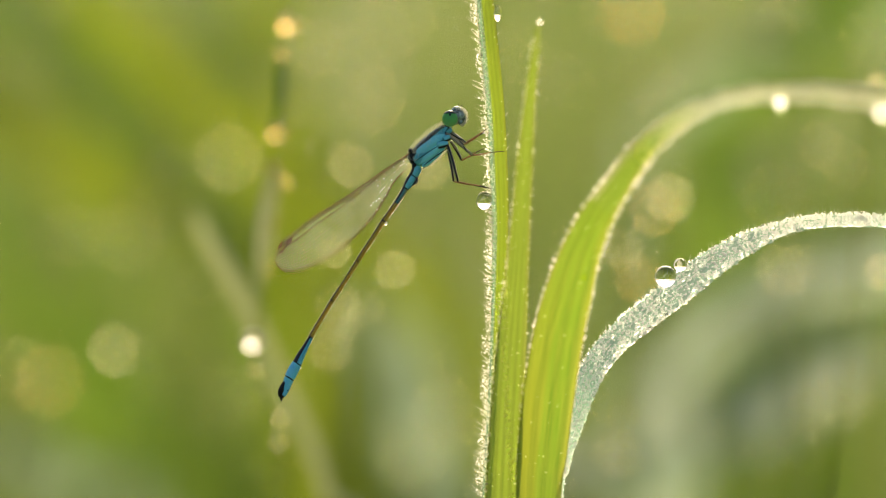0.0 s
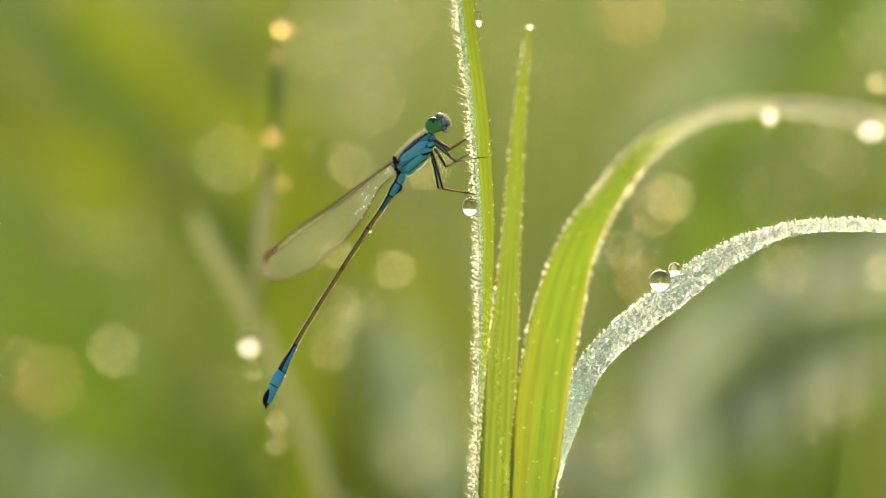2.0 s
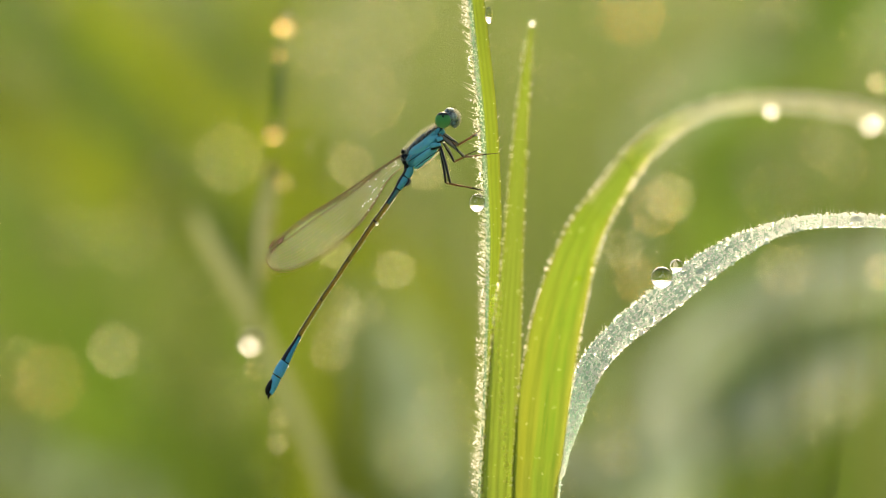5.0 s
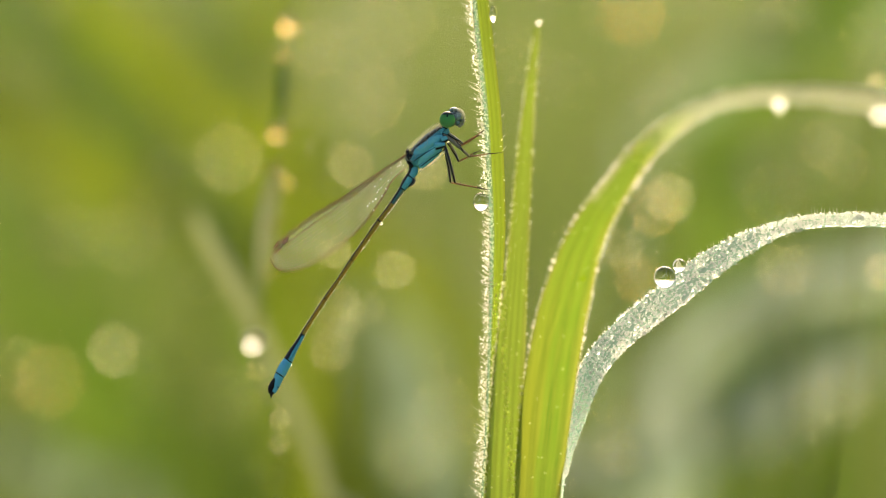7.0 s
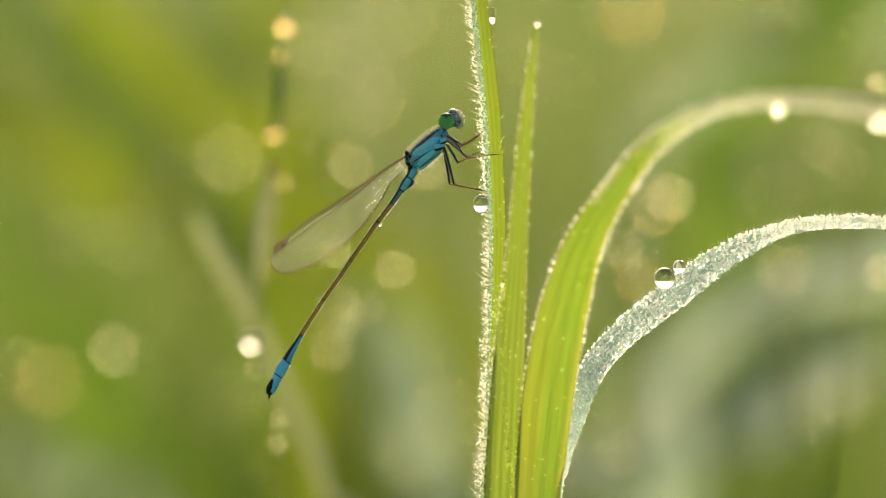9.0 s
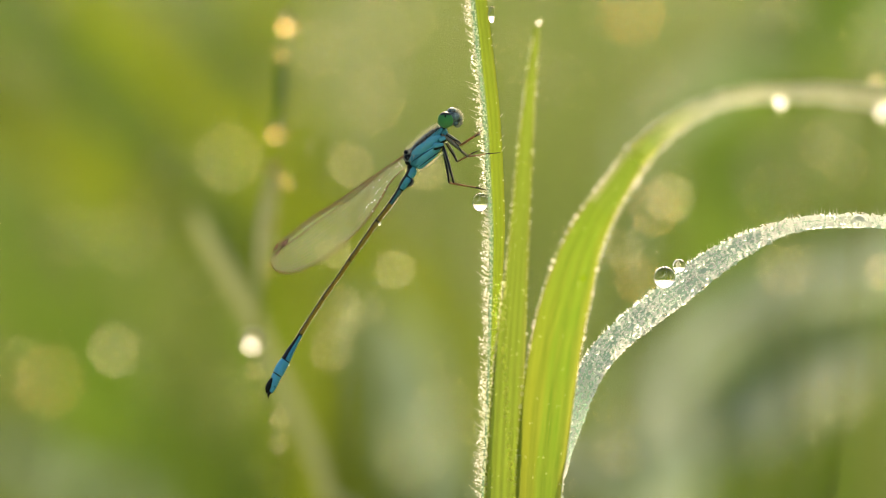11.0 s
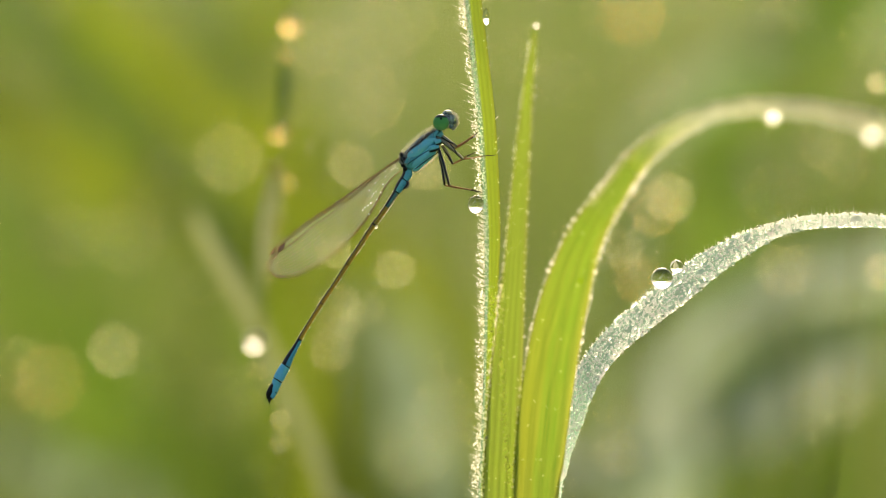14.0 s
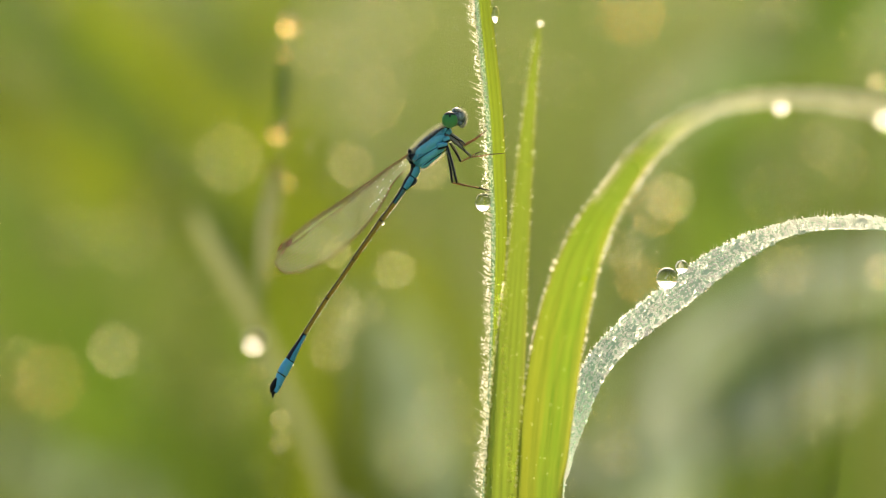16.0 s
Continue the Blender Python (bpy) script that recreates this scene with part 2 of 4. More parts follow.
LEG_AMBER = plain_material("shin_skin", (0.46, 0.27, 0.13), rough=0.3, through_light=0.4)
MEMBRANE = wing_material()
VEIN = plain_material("wing_vein", (0.38, 0.26, 0.13), rough=0.35, through_light=0.5)
STIGMA = plain_material("wing_spot", (0.66, 0.50, 0.38), rough=0.4, through_light=0.5)
FACE = plain_material("face_skin", (0.24, 0.32, 0.29), rough=0.4, grain=0.9, scale=3000)
EARTH = field_material("turf", [(0.3, (0.03, 0.06, 0.01)), (0.5, (0.07, 0.115, 0.02)), (0.7, (0.12, 0.155, 0.035))], through_light=0.0, scale=6.0)


def eye_material():
    m, nt, bsdf, out = nodes_of("eye_green")
    co = nt.nodes.new("ShaderNodeTexCoord")
    sep = nt.nodes.new("ShaderNodeSeparateXYZ")
    nt.links.new(co.outputs["Object"], sep.inputs[0])
    rng = nt.nodes.new("ShaderNodeMapRange")
    for k, v in (("From Min", -0.00078), ("From Max", 0.00078)):
        rng.inputs[k].default_value = v
    nt.links.new(sep.outputs[1], rng.inputs[0])
    col = ramp(nt, rng.outputs[0], [(0.0, (0.24, 0.50, 0.20)), (0.35, (0.15, 0.48, 0.12)), (0.74, (0.10, 0.38, 0.09)), (0.82, (0.02, 0.04, 0.03)), (1.0, (0.01, 0.015, 0.015))])
    cells = add(nt, "ShaderNodeTexVoronoi", Scale=16000.0)
    nt.links.new(co.outputs["Object"], cells.inputs["Vector"])
    bump = add(nt, "ShaderNodeBump", Strength=0.15, Distance=0.00002)
    nt.links.new(cells.outputs[0], bump.inputs["Height"])
    nt.links.new(bump.outputs[0], bsdf.inputs["Normal"])
    nt.links.new(col, bsdf.inputs["Base Color"])
    bsdf.inputs["Roughness"].default_value, bsdf.inputs["Specular IOR Level"].default_value = 0.45, 0.2
    return m


EYE_GREEN = eye_material()


# ---- makers ----
def mesh_object(name, verts, faces, material, uvs=None, smooth=True):
    me = bpy.data.meshes.new(name)
    me.from_pydata([tuple(v) for v in verts], [], faces)
    if uvs is not None:
        layer = me.uv_layers.new(name="UVMap")
        idx = np.empty(len(me.loops), dtype=np.int32)
        me.loops.foreach_get("vertex_index", idx)
        layer.data.foreach_set("uv", np.asarray(uvs, dtype=np.float32)[idx].ravel())
    if smooth:
        me.polygons.foreach_set("use_smooth", [True] * len(me.polygons))
    me.materials.append(material)
    me.update()
    return new(name, me)


def part(name, shape, material, parent, label="", kind=""):
    """Links one mesh (verts, faces, uvs) as a part under a thing or under a part."""
    ob = mesh_object(name, shape[0], shape[1], material, shape[2] if len(shape) > 2 else None)
    ob.parent = parent
    if material in (WATER, WATER_FINE, WATER_EDGE, WATER_GREEN):
        ob.visible_shadow = False  # clear water lets the daylight through
    return tagged(ob, label=label, kind=kind)


def shifted(shape, origin):
    return ([Vector(v) - origin for v in shape[0]], *shape[1:])


def joined(shapes):
    verts, faces, uvs = [], [], []
    for s in shapes:
        n = len(verts)
        verts.extend(s[0])
        faces.extend([tuple(i + n for i in f) for f in s[1]])
        uvs.extend(s[2] if len(s) > 2 else [(0.5, 0.5)] * len(s[0]))
    return verts, faces, uvs


def spline(points, n):
    """A smooth line through control points (tuples of any length), n samples, even in the control parameter."""
    p = np.array(points, dtype=float)
    p = np.vstack([2 * p[0] - p[1], p, 2 * p[-1] - p[-2]])
    out = []
    for x in np.linspace(0, len(points) - 1 - 1e-9, n):
        i, f = int(x), x - int(x)
        a, b, c, d = p[i], p[i + 1], p[i + 2], p[i + 3]
        out.append(0.5 * (2 * b + (c - a) * f + (2 * a - 5 * b + 4 * c - d) * f ** 2 + (3 * b - a - 3 * c + d) * f ** 3))
    return np.array(out)


def tube(points, radii, sides=10, flat=1.0, back=Vector((0, 1, 0)), closed=True):
    """A skin round a line in the sheet; the seam follows 'back', the depth is squeezed by 'flat'."""
    pts = [Vector(p) for p in points]
    verts, faces, uvs = [], [], []
    total = len(pts)
    for i, p in enumerate(pts):
        t = (pts[min(i + 1, total - 1)] - pts[max(i - 1, 0)]).normalized()
        b = (back - t * back.dot(t)).normalized()
        c = t.cross(b)
        for k in range(sides + 1):
            a = 2 * math.pi * k / sides
            verts.append(p + b * math.cos(a) * radii[i] + c * math.sin(a) * radii[i] * flat)
            uvs.append((k / sides, i / (total - 1)))
    w = sides + 1
    for i in range(total - 1):
        for k in range(sides):
            faces.append((i * w + k, i * w + k + 1, (i + 1) * w + k + 1, (i + 1) * w + k))
    if closed:
        for i, turn in ((0, -1), (total - 1, 1)):
            n = len(verts)
            verts.append(pts[i])
            uvs.append((0.5, i / (total - 1)))
            for k in range(sides):
                f = (i * w + k, i * w + k + 1, n)
                faces.append(f if turn > 0 else f[::-1])
    return verts, faces, uvs


def ball(level):
    bm = bmesh.new()
    bmesh.ops.create_icosphere(bm, subdivisions=level, radius=1.0)
    bm.verts.ensure_lookup_table()
    v = np.array([x.co[:] for x in bm.verts])
    f = [tuple(x.index for x in face.verts) for face in bm.faces]
    bm.free()
    return v, f


BALLS = {k: ball(k) for k in (1, 2, 3, 4)}


def drops(places, level=2):
    """Many little drops in one shape; places: (point, radius)."""
    bv, bf = BALLS[level]
    verts, faces = [], []
    for p, r in places:
        n = len(verts)
        s = np.array((random.uniform(0.9, 1.05), random.uniform(0.9, 1.1), random.uniform(0.85, 1.05))) * r
        verts.extend((bv * s + np.array(p[:])).tolist())
        faces.extend([(a + n, b + n, c + n) for a, b, c in bf])
    return verts, faces


def hair(p, way, length, r):
    """A thin tapering bristle."""
    way = way.normalized()
    side = way.orthogonal().normalized()
    up = way.cross(side)
    ring = [p + (side * math.cos(a) + up * math.sin(a)) * r for a in (0, 2.094, 4.189)]
    bend = Vector((0, 1, 0)) * length * 0.12
    mid = [p + way * length * 0.55 + bend * 0.3 + (q - p) * 0.6 for q in ring]
    return ring + mid + [p + way * length + bend], [(0, 1, 4, 3), (1, 2, 5, 4), (2, 0, 3, 5), (3, 4, 6), (4, 5, 6), (5, 3, 6)]


class Leaf:
    """A grass leaf along control points (u, v, d, half width, degrees by which it faces up): folded, ribbed, with real thickness."""

    def __init__(self, control, n=90, fold=0.0, keel=0.0, cup=0.25, rib=0.03, thick=0.00012, across=14, steep=0.0):
        c = spline([(*row, 0.0)[:5] for row in control], n)
        self.n, self.across, self.thick = n, across, thick
        self.fold, self.keel, self.cup, self.rib, self.steep = fold, keel, cup, rib, steep
        self.line = [grid(*row[:3]) for row in c]
        tilts = [radians(row[4]) for row in c]
        self.half = [max(row[3], 0.15) * STEP * (1 + row[2] / DIST) / math.cos(a) for row, a in zip(c, tilts)]
        self.side, self.norm = [], []
        face = Vector((0, 0, 1))
        for i in range(n):
            t = (self.line[min(i + 1, n - 1)] - self.line[max(i - 1, 0)]).normalized()
            s = t.cross(face).normalized()
            if s.dot(Vector((1, -0.3, 0))) < 0:
                s = -s
            out = s.cross(t)
            out = out if out.z > 0 else -out
            s = s * math.cos(tilts[i]) + out * math.sin(tilts[i])
            self.side.append(s)
            nn = s.cross(t)
            self.norm.append(nn if nn.z > 0 else -nn)

    def at(self, i, a, lift=0.0):
        h = self.half[i]
        z = -self.fold * abs(a - self.keel) * h + self.cup * h * (0.5 - a * a) + self.rib * h * math.cos(a * 19)
        z -= self.steep * max(0.0, self.keel - a) * h
        return self.line[i] + self.side[i] * a * h + self.norm[i] * (z + lift)

    def place(self, x, a, lift=0.0):
        x = min(max(x, 0.0), 1.0) * (self.n - 1)
        i = min(int(x), self.n - 2)
        return self.at(i, a, lift).lerp(self.at(i + 1, a, lift), x - i)

    def shape(self, i0=0, i1=None):
        i1 = self.n if i1 is None else i1
        m = self.across
        verts, faces, uvs = [], [], []
        rows = i1 - i0
        for i in range(i0, i1):
            for k in range(-1, m + 2):
                a = 2 * min(max(k, 0), m) / m - 1
                if 0 <= k <= m:
                    verts.append(self.at(i, a, self.thick * (0.5 - 0.4 * abs(a) ** 3)))
                else:
                    verts.append(self.at(i, a * 0.985, -self.thick * 0.5))
                uvs.append((min(max(k, 0), m) / m, i / self.n * 6))
        w = m + 3
        for i in range(rows - 1):
            for k in range(w - 1):
                faces.append((i * w + k, (i + 1) * w + k, (i + 1) * w + k + 1, i * w + k + 1))
        return verts, faces, uvs


def thing(name, origin, label, category, group="", kind=""):
    """An Empty in the sheet that carries the parts of a thing."""
    ob = new(name)
    ob.empty_display_size = 0.002
    ob.matrix_world = STAGE @ Matrix.Translation(origin)
    return tagged(ob, label, category, group, kind)


# ---- ground and meadow ----
def build_ground():
    n, far = 60, 900.0
    xs = [math.copysign(far * abs(k / (n / 2)) ** 4, k) for k in range(-n // 2, n // 2 + 1)]
    verts = [(x, y, 0.012 * noise.noise(Vector((x * 3, y * 3, 0))) - 0.006) for y in xs for x in xs]
    w = len(xs)
    faces = [(j * w + i, j * w + i + 1, (j + 1) * w + i + 1, (j + 1) * w + i) for j in range(w - 1) for i in range(w - 1)]
    tagged(mesh_object("ground", verts, faces, EARTH), "green turf ground under dewy meadow grass", "ground", kind="structure")


def blade_row(base, lean, height, width, turn, verts, faces):
    """One cheap arched blade of meadow grass, creased along its middle."""
    n0, k = len(verts), 6
    side = Vector((math.cos(turn), math.sin(turn), 0))
    crease = Vector((-math.sin(turn), math.cos(turn), 0)) * width * 0.3
    for i in range(k):
        f = i / (k - 1)
        p = base + lean * (f ** 1.8) + Vector((0, 0, height * (f - 0.22 * f * f)))
        h = width * (0.75 + 0.5 * f - 1.2 * f ** 3)
        verts.extend((p - side * h, p + crease, p + side * h))
    for i in range(k - 1):
        a = n0 + i * 3
        faces.append((a, a + 1, a + 4, a + 3))
        faces.append((a + 1, a + 2, a + 5, a + 4))


def build_meadow():
    rng = random.Random(7)
    verts, faces = [], []
    for i in range(9500):
        y = 0.26 + 4.2 * rng.random() ** 1.6
        x = rng.uniform(-1, 1) * (0.12 + 0.30 * y)
        lean = Vector((rng.gauss(0.02, 0.06), rng.gauss(0, 0.05), 0))
        blade_row(Vector((x, y, -0.006)), lean, rng.uniform(0.09, 0.24), rng.uniform(0.0012, 0.0032), rng.uniform(-0.9, 0.9), verts, faces)
    for i in range(46000):
        a, r = rng.uniform(0, 2 * math.pi), 7.0 * rng.random() ** 0.75
        x, y = r * math.sin(a), r * math.cos(a)
        if abs(x) < 0.16 + 0.30 * abs(y) and y > -0.8:
            continue
        lean = Vector((rng.gauss(0.02, 0.06), rng.gauss(0, 0.05), 0))
        blade_row(Vector((x, y, -0.006)), lean, rng.uniform(0.08, 0.22), rng.uniform(0.0014, 0.0034), rng.uniform(0, 3.1), verts, faces)
    for i in range(14000):
        y = 0.26 + 4.6 * rng.random() ** 1.5
        x = rng.choice((-1, 1)) * (0.12 + 0.30 * y + min(rng.expovariate(0.8), 5.0))
        lean = Vector((rng.gauss(0.02, 0.06), rng.gauss(0, 0.05), 0))
        blade_row(Vector((x, y + rng.gauss(0, 0.2), -0.006)), lean, rng.uniform(0.09, 0.24), rng.uniform(0.0012, 0.0032), rng.uniform(-0.9, 0.9), verts, faces)
    for i in range(500):
        x, y = rng.uniform(-0.4, 0.4), rng.uniform(-0.8, 0.2)
        lean = Vector((rng.gauss(0.0, 0.03), rng.gauss(0, 0.03), 0))
        blade_row(Vector((x, y, -0.006)), lean, rng.uniform(0.05, 0.12), rng.uniform(0.0012, 0.003), rng.uniform(0, 3.1), verts, faces)
    tagged(mesh_object("meadow_grass", verts, faces, FIELD), "dense fresh green meadow grass in morning light", "grass", kind="stuff")


build_ground()
build_meadow()


# ---- blurred leaves and stems behind the insect ----
def field_leaf(control, material, label, name="grass_leaf", cup=0.3):
    root = grid(*control[-1][:3])
    leaf = Leaf(control, n=40, across=6, cup=cup, rib=0.02, thick=0.0003)
    ob = thing(name, root, label, "grass", group="leaves in the meadow")
    part("blade", shifted(leaf.shape(), root), material, ob)
    rib = tube([leaf.at(i, 0.0, 0.0003) for i in range(6, 40, 2)], [0.06 * leaf.half[i] + 0.0001 for i in range(6, 40, 2)], 6, back=Vector((1, 0, 0)))
    part("midrib", shifted(rib, root), STEM_PALE, ob)
    return ob, leaf


def floor_v(d):
    """The step v at which the ground lies under the sheet, d behind it."""
    k = STEP * (1 + d / DIST)
    return 441 + (0.30 - d * math.sin(TILT)) / math.cos(TILT) / k + 10


def build_field_leaves():
    fresh, deep = "broad fresh yellow-green grass leaf arching in the meadow", "broad deep green grass leaf in the meadow"
    shade, pale = "broad grass leaf, shade in the meadow put into its dark green", "broad pale dewy grass leaf, sky reflection put into its colour"
    for (u0, v0), (u1, v1), half, d, tilt, material, label in (
            ((150, -20), (470, 290), 46, 0.22, 0, LEAF_FRESH, fresh),
            ((-80, 150), (220, 340), 50, 0.24, 0, LEAF_FRESH, fresh),
            ((50, 10), (170, 170), 28, 0.19, 0, LEAF_SHADE, shade),
            ((255, 160), (310, 300), 16, 0.19, 0, LEAF_SHADE, shade),
            ((390, 330), (430, 500), 26, 0.19, 0, LEAF_DEEP, deep),
            ((-100, 60), (40, 20), 34, 0.26, 0, LEAF_DEEP, deep),
            ((350, 0), (470, 150), 24, 0.21, 0, LEAF_SHADE, shade),
            ((-60, 330), (60, 560), 50, 0.34, 0, LEAF_DEEP, deep),
            ((470, -90), (500, 180), 44, 0.34, 0, LEAF_FRESH, fresh),
            ((1540, -120), (1400, 120), 55, 0.38, 0, LEAF_DEEP, deep),
            ((1590, -60), (1440, 90), 48, 0.20, 0, LEAF_DEEP, deep),
            ((190, 640), (350, 850), 50, 0.28, 0, LEAF_DEEP, deep),
            ((1230, 250), (1330, 330), 34, 0.24, 0, LEAF_DEEP, deep),
            ((690, 590), (760, 800), 62, 0.22, 0, LEAF_SKY_DIM, pale),
            ((520, 780), (620, 880), 45, 0.17, 0, LEAF_FRESH, fresh),
            ((1510, 630), (1340, 730), 64, 0.16, 0, LEAF_SKY_PALE, pale),
            ((1210, 830), (1060, 850), 50, 0.08, 0, LEAF_SKY_DIM, pale),
            ((10, 800), (140, 870), 36, 0.22, 0, LEAF_SKY_DIM, pale)):
        d += 0.13
        um, vm = (u0 + u1) / 2, (v0 + v1) / 2
        on = (u1 + 0.9 * (u1 - u0), v1 + 0.9 * abs(v1 - v0), d + 0.06, half * (0.3 if material is LEAF_SHADE else 0.9), tilt * 0.4)
        low = (on[0] + 0.6 * (u1 - u0), max(on[1] + 700, 1500), d + 0.08, half * (0.2 if material is LEAF_SHADE else 0.6))
        field_leaf([(u0 * 1.4 - u1 * 0.4, v0 * 1.3 - v1 * 0.3, d, half * 0.2), (u0, v0, d, half * 0.8, tilt), (um, vm, d, half, tilt), (u1, v1, d, half, tilt),
                    on, low, (low[0], floor_v(d + 0.08), d + 0.08, half * 0.4)], material, label)
    for bow, half, d, material, label in (
            (((1700, 440), (1568, 462), (1400, 505), (1260, 575), (1170, 680), (1120, 850), (1100, 1500)), 40, 0.305, LEAF_SKY_PALE, "pale dewy grass leaf arching over, sky reflection put into its colour"),
            (((1700, 500), (1560, 540), (1420, 585), (1310, 650), (1240, 740), (1300, 900), (1340, 1500)), 20, 0.285, LEAF_DEEP, "dark green grass leaf arching over in the meadow"),
            (((1700, 20), (1568, 45), (1400, 75), (1290, 120), (1190, 210), (1110, 360), (1060, 1500)), 24, 0.36, LEAF_SKY_DIM, "pale dewy grass leaf arching over, sky reflection put into its colour")):
        field_leaf([(*bow[0], d, half * 0.2)] + [(*q, d, half) for q in bow[1:5]] + [(*q, d, half * 0.5) for q in bow[5:]] + [(bow[-1][0], floor_v(d), d, half * 0.5)], material, label)


build_field_leaves()


APERTURE = 0.018


def depth_of(disc):
    """How far behind the sheet a drop lies whose blur is that many steps wide."""
    x = disc * STEP / APERTURE
    return DIST * x / (1 - x)


def build_far_dew():
    """Dew on the tips of single stems behind the insect."""
    rng = random.Random(3)
    faint = [(rng.uniform(-20, 1590), 880 - 900 * rng.random() ** 1.4, rng.uniform(70, 150), rng.uniform(0.35, 0.6)) for k in range(60)]
    faint = [(u, v, disc, radius * disc / 120) for u, v, disc, radius in faint if v > 330 or u > 620]
    for u, v, disc, radius in (
            (658, 168, 125, 1.25), (700, 20, 160, 1.1), (620, 283, 84, 0.9), (757, 290, 84, 0.95), (225, 413, 140, 1.7),
            (205, 611, 98, 1.25), (405, 270, 130, 1.4), (85, 662, 136, 1.9), (700, 470, 75, 0.85), (592, 440, 62, 0.65),
            (600, 535, 80, 0.8), (601, 565, 74, 0.75), (587, 612, 82, 0.85), (410, 690, 140, 1.1), (1186, 340, 90, 1.1),
            (1160, 365, 100, 0.95), (1100, 434, 76, 0.9), (1130, 486, 90, 1.0), (1118, 12, 128, 1.5), (1390, 468, 104, 1.2),
            (1370, 340, 130, 1.0), (1450, 250, 92, 0.62), (1500, 290, 92, 0.55), (1092, 800, 88, 0.95), (1090, 730, 90, 0.6),
            (1400, 668, 136, 1.6), (1500, 690, 128, 1.4), (1562, 475, 72, 0.9), (130, 410, 120, 0.8), (1540, 60, 120, 0.8),
            (790, 720, 140, 1.4), (735, 800, 136, 1.2), (560, 80, 120, 0.8), (650, 545, 70, 0.5), (30, 640, 110, 0.8), (1554, 142, 42, 0.55), (1440, 720, 110, 0.8), *faint):
        d, radius = depth_of(disc), radius * 1.2
        p = STAGE @ grid(u, v, d)
        foot = Vector((p.x + rng.uniform(-0.05, 0.05), p.y + rng.uniform(-0.02, 0.08), -0.004))
        top = p - Vector((0, 0, radius * 0.0008))
        middle = foot.lerp(top, 0.5) + Vector((rng.uniform(-0.008, 0.008), 0.004, 0.0))
        pts = [Vector(q) for q in spline([foot[:], middle[:], top[:]], 14)]
        shape = tube(pts, [0.0007 * (1 - 0.75 * k / 13) for k in range(14)], sides=6, back=Vector((1, 0, 0)))
        stem = mesh_object("grass_stalk", [q - foot for q in shape[0]], shape[1], LEAF_FRESH, shape[2])
        stem.location = foot
        tagged(stem, "thin green grass stem tipped with a dew drop", "grass", group="stems with single dew drops")
        bv, bf = BALLS[3]
        drop = mesh_object("dew_drop", bv * radius * 0.0008, bf, WATER_SUN_AMBER if (u, v) in ((85, 662), (1118, 12), (1160, 365), (1130, 486)) else WATER_FAR)
        drop.location = p
        tagged(drop, "round dew drop tinted with warm sunlight, on a grass stem tip", "dew drop", group="single far dew drops")


build_far_dew()


# ---- swaying stalk behind, with its row of drops ----
STALK_AT = grid(500, 441, 0.055)
SWAYING = []


def build_stalk():
    d = 0.055
    control = [(520, -120, d, 2), (512, 0, d, 2), (503, 100, d, 3), (499, 130, d, 10), (497, 180, d, 9), (490, 240, d, 2.5), (482, 310, d, 2.5), (472, 420, d, 3),
               (466, 500, d, 3), (452, 600, d, 2.5), (456, 660, d, 2.5), (476, 700, d, 2), (493, 760, d, 2), (498, 840, d, 1.4), (500, 1200, d, 3), (520, floor_v(d), d, 8)]
    leaf = Leaf(control, n=120, across=8, cup=0.5, rib=0.05, thick=0.0003)
    stalk = thing("grass_stalk", STALK_AT, "slender green grass stalk strung with dew drops", "grass")
    part("stem", shifted(leaf.shape(), STALK_AT), STEM_DARK, stalk)
    sheath = Leaf([(484, 290, d, 3), (478, 340, d, 13), (470, 420, d, 17), (464, 480, d, 10), (460, 520, d, 2)], n=30, across=8, cup=0.5, thick=0.0003)
    part("leaf_sheath", shifted(sheath.shape(), STALK_AT), STEM_PALE, stalk, "pale leaf sheath wrapped round the stalk")
    SWAYING.append((stalk, STALK_AT, d))
    for u, v, r in ((508, 46, 0.95), (500, 99, 0.38), (497, 170, 0.4), (490, 237, 0.85), (484, 304, 0.7), (474, 478, 0.5), (447, 607, 0.92),
                    (452, 655, 0.4), (474, 697, 0.4), (493, 741, 0.46), (494, 785, 0.42), (505, 325, 0.35), (480, 400, 0.6), (476, 350, 0.45), (470, 440, 0.45)):
        p = grid(u, v - 5, d)
        bv, bf = BALLS[3]
        drop = mesh_object("dew_drop", bv * r * 0.001 + np.array((p - STALK_AT)[:]), bf, WATER_SUN_AMBER if v < 480 else WATER_FINE if v == 607 else WATER_FAR)
        drop.matrix_world = STAGE @ Matrix.Translation(STALK_AT)
        tagged(drop, "round dew drop on a slender grass stalk", "dew drop", group="drops on the stalk")
        SWAYING.append((drop, STALK_AT, d))
    e = 0.085
    field_leaf([(345, 370, e, 3), (362, 412, e, 14), (415, 500, e, 16), (465, 600, e, 14), (520, 720, e, 14), (580, 882, e, 13), (650, 1300, e, 16), (700, floor_v(e), e, 12)],
               STEM_PALE, "pale dewy grass leaf leaning in the meadow")


build_stalk()


# ---- the clump in the middle ----
def edge_dew(leaf, x0, x1, a, count, r0, r1, rng, spread=0.04, lift=0.0):
    out = []
    for k in range(count):
        x = x0 + (x1 - x0) * (k + rng.uniform(-0.6, 0.6)) / count
        r = r0 + (r1 - r0) * rng.random() ** 2.2
        away = Vector((0, 0, 0)) if abs(a) < 0.9 else (leaf.place(x, a) - leaf.place(x, a * 0.9)).normalized()
        out.append((leaf.place(x, a + rng.gauss(0, spread), lift) + away * r * STEP * 0.5, r * STEP))
    return out


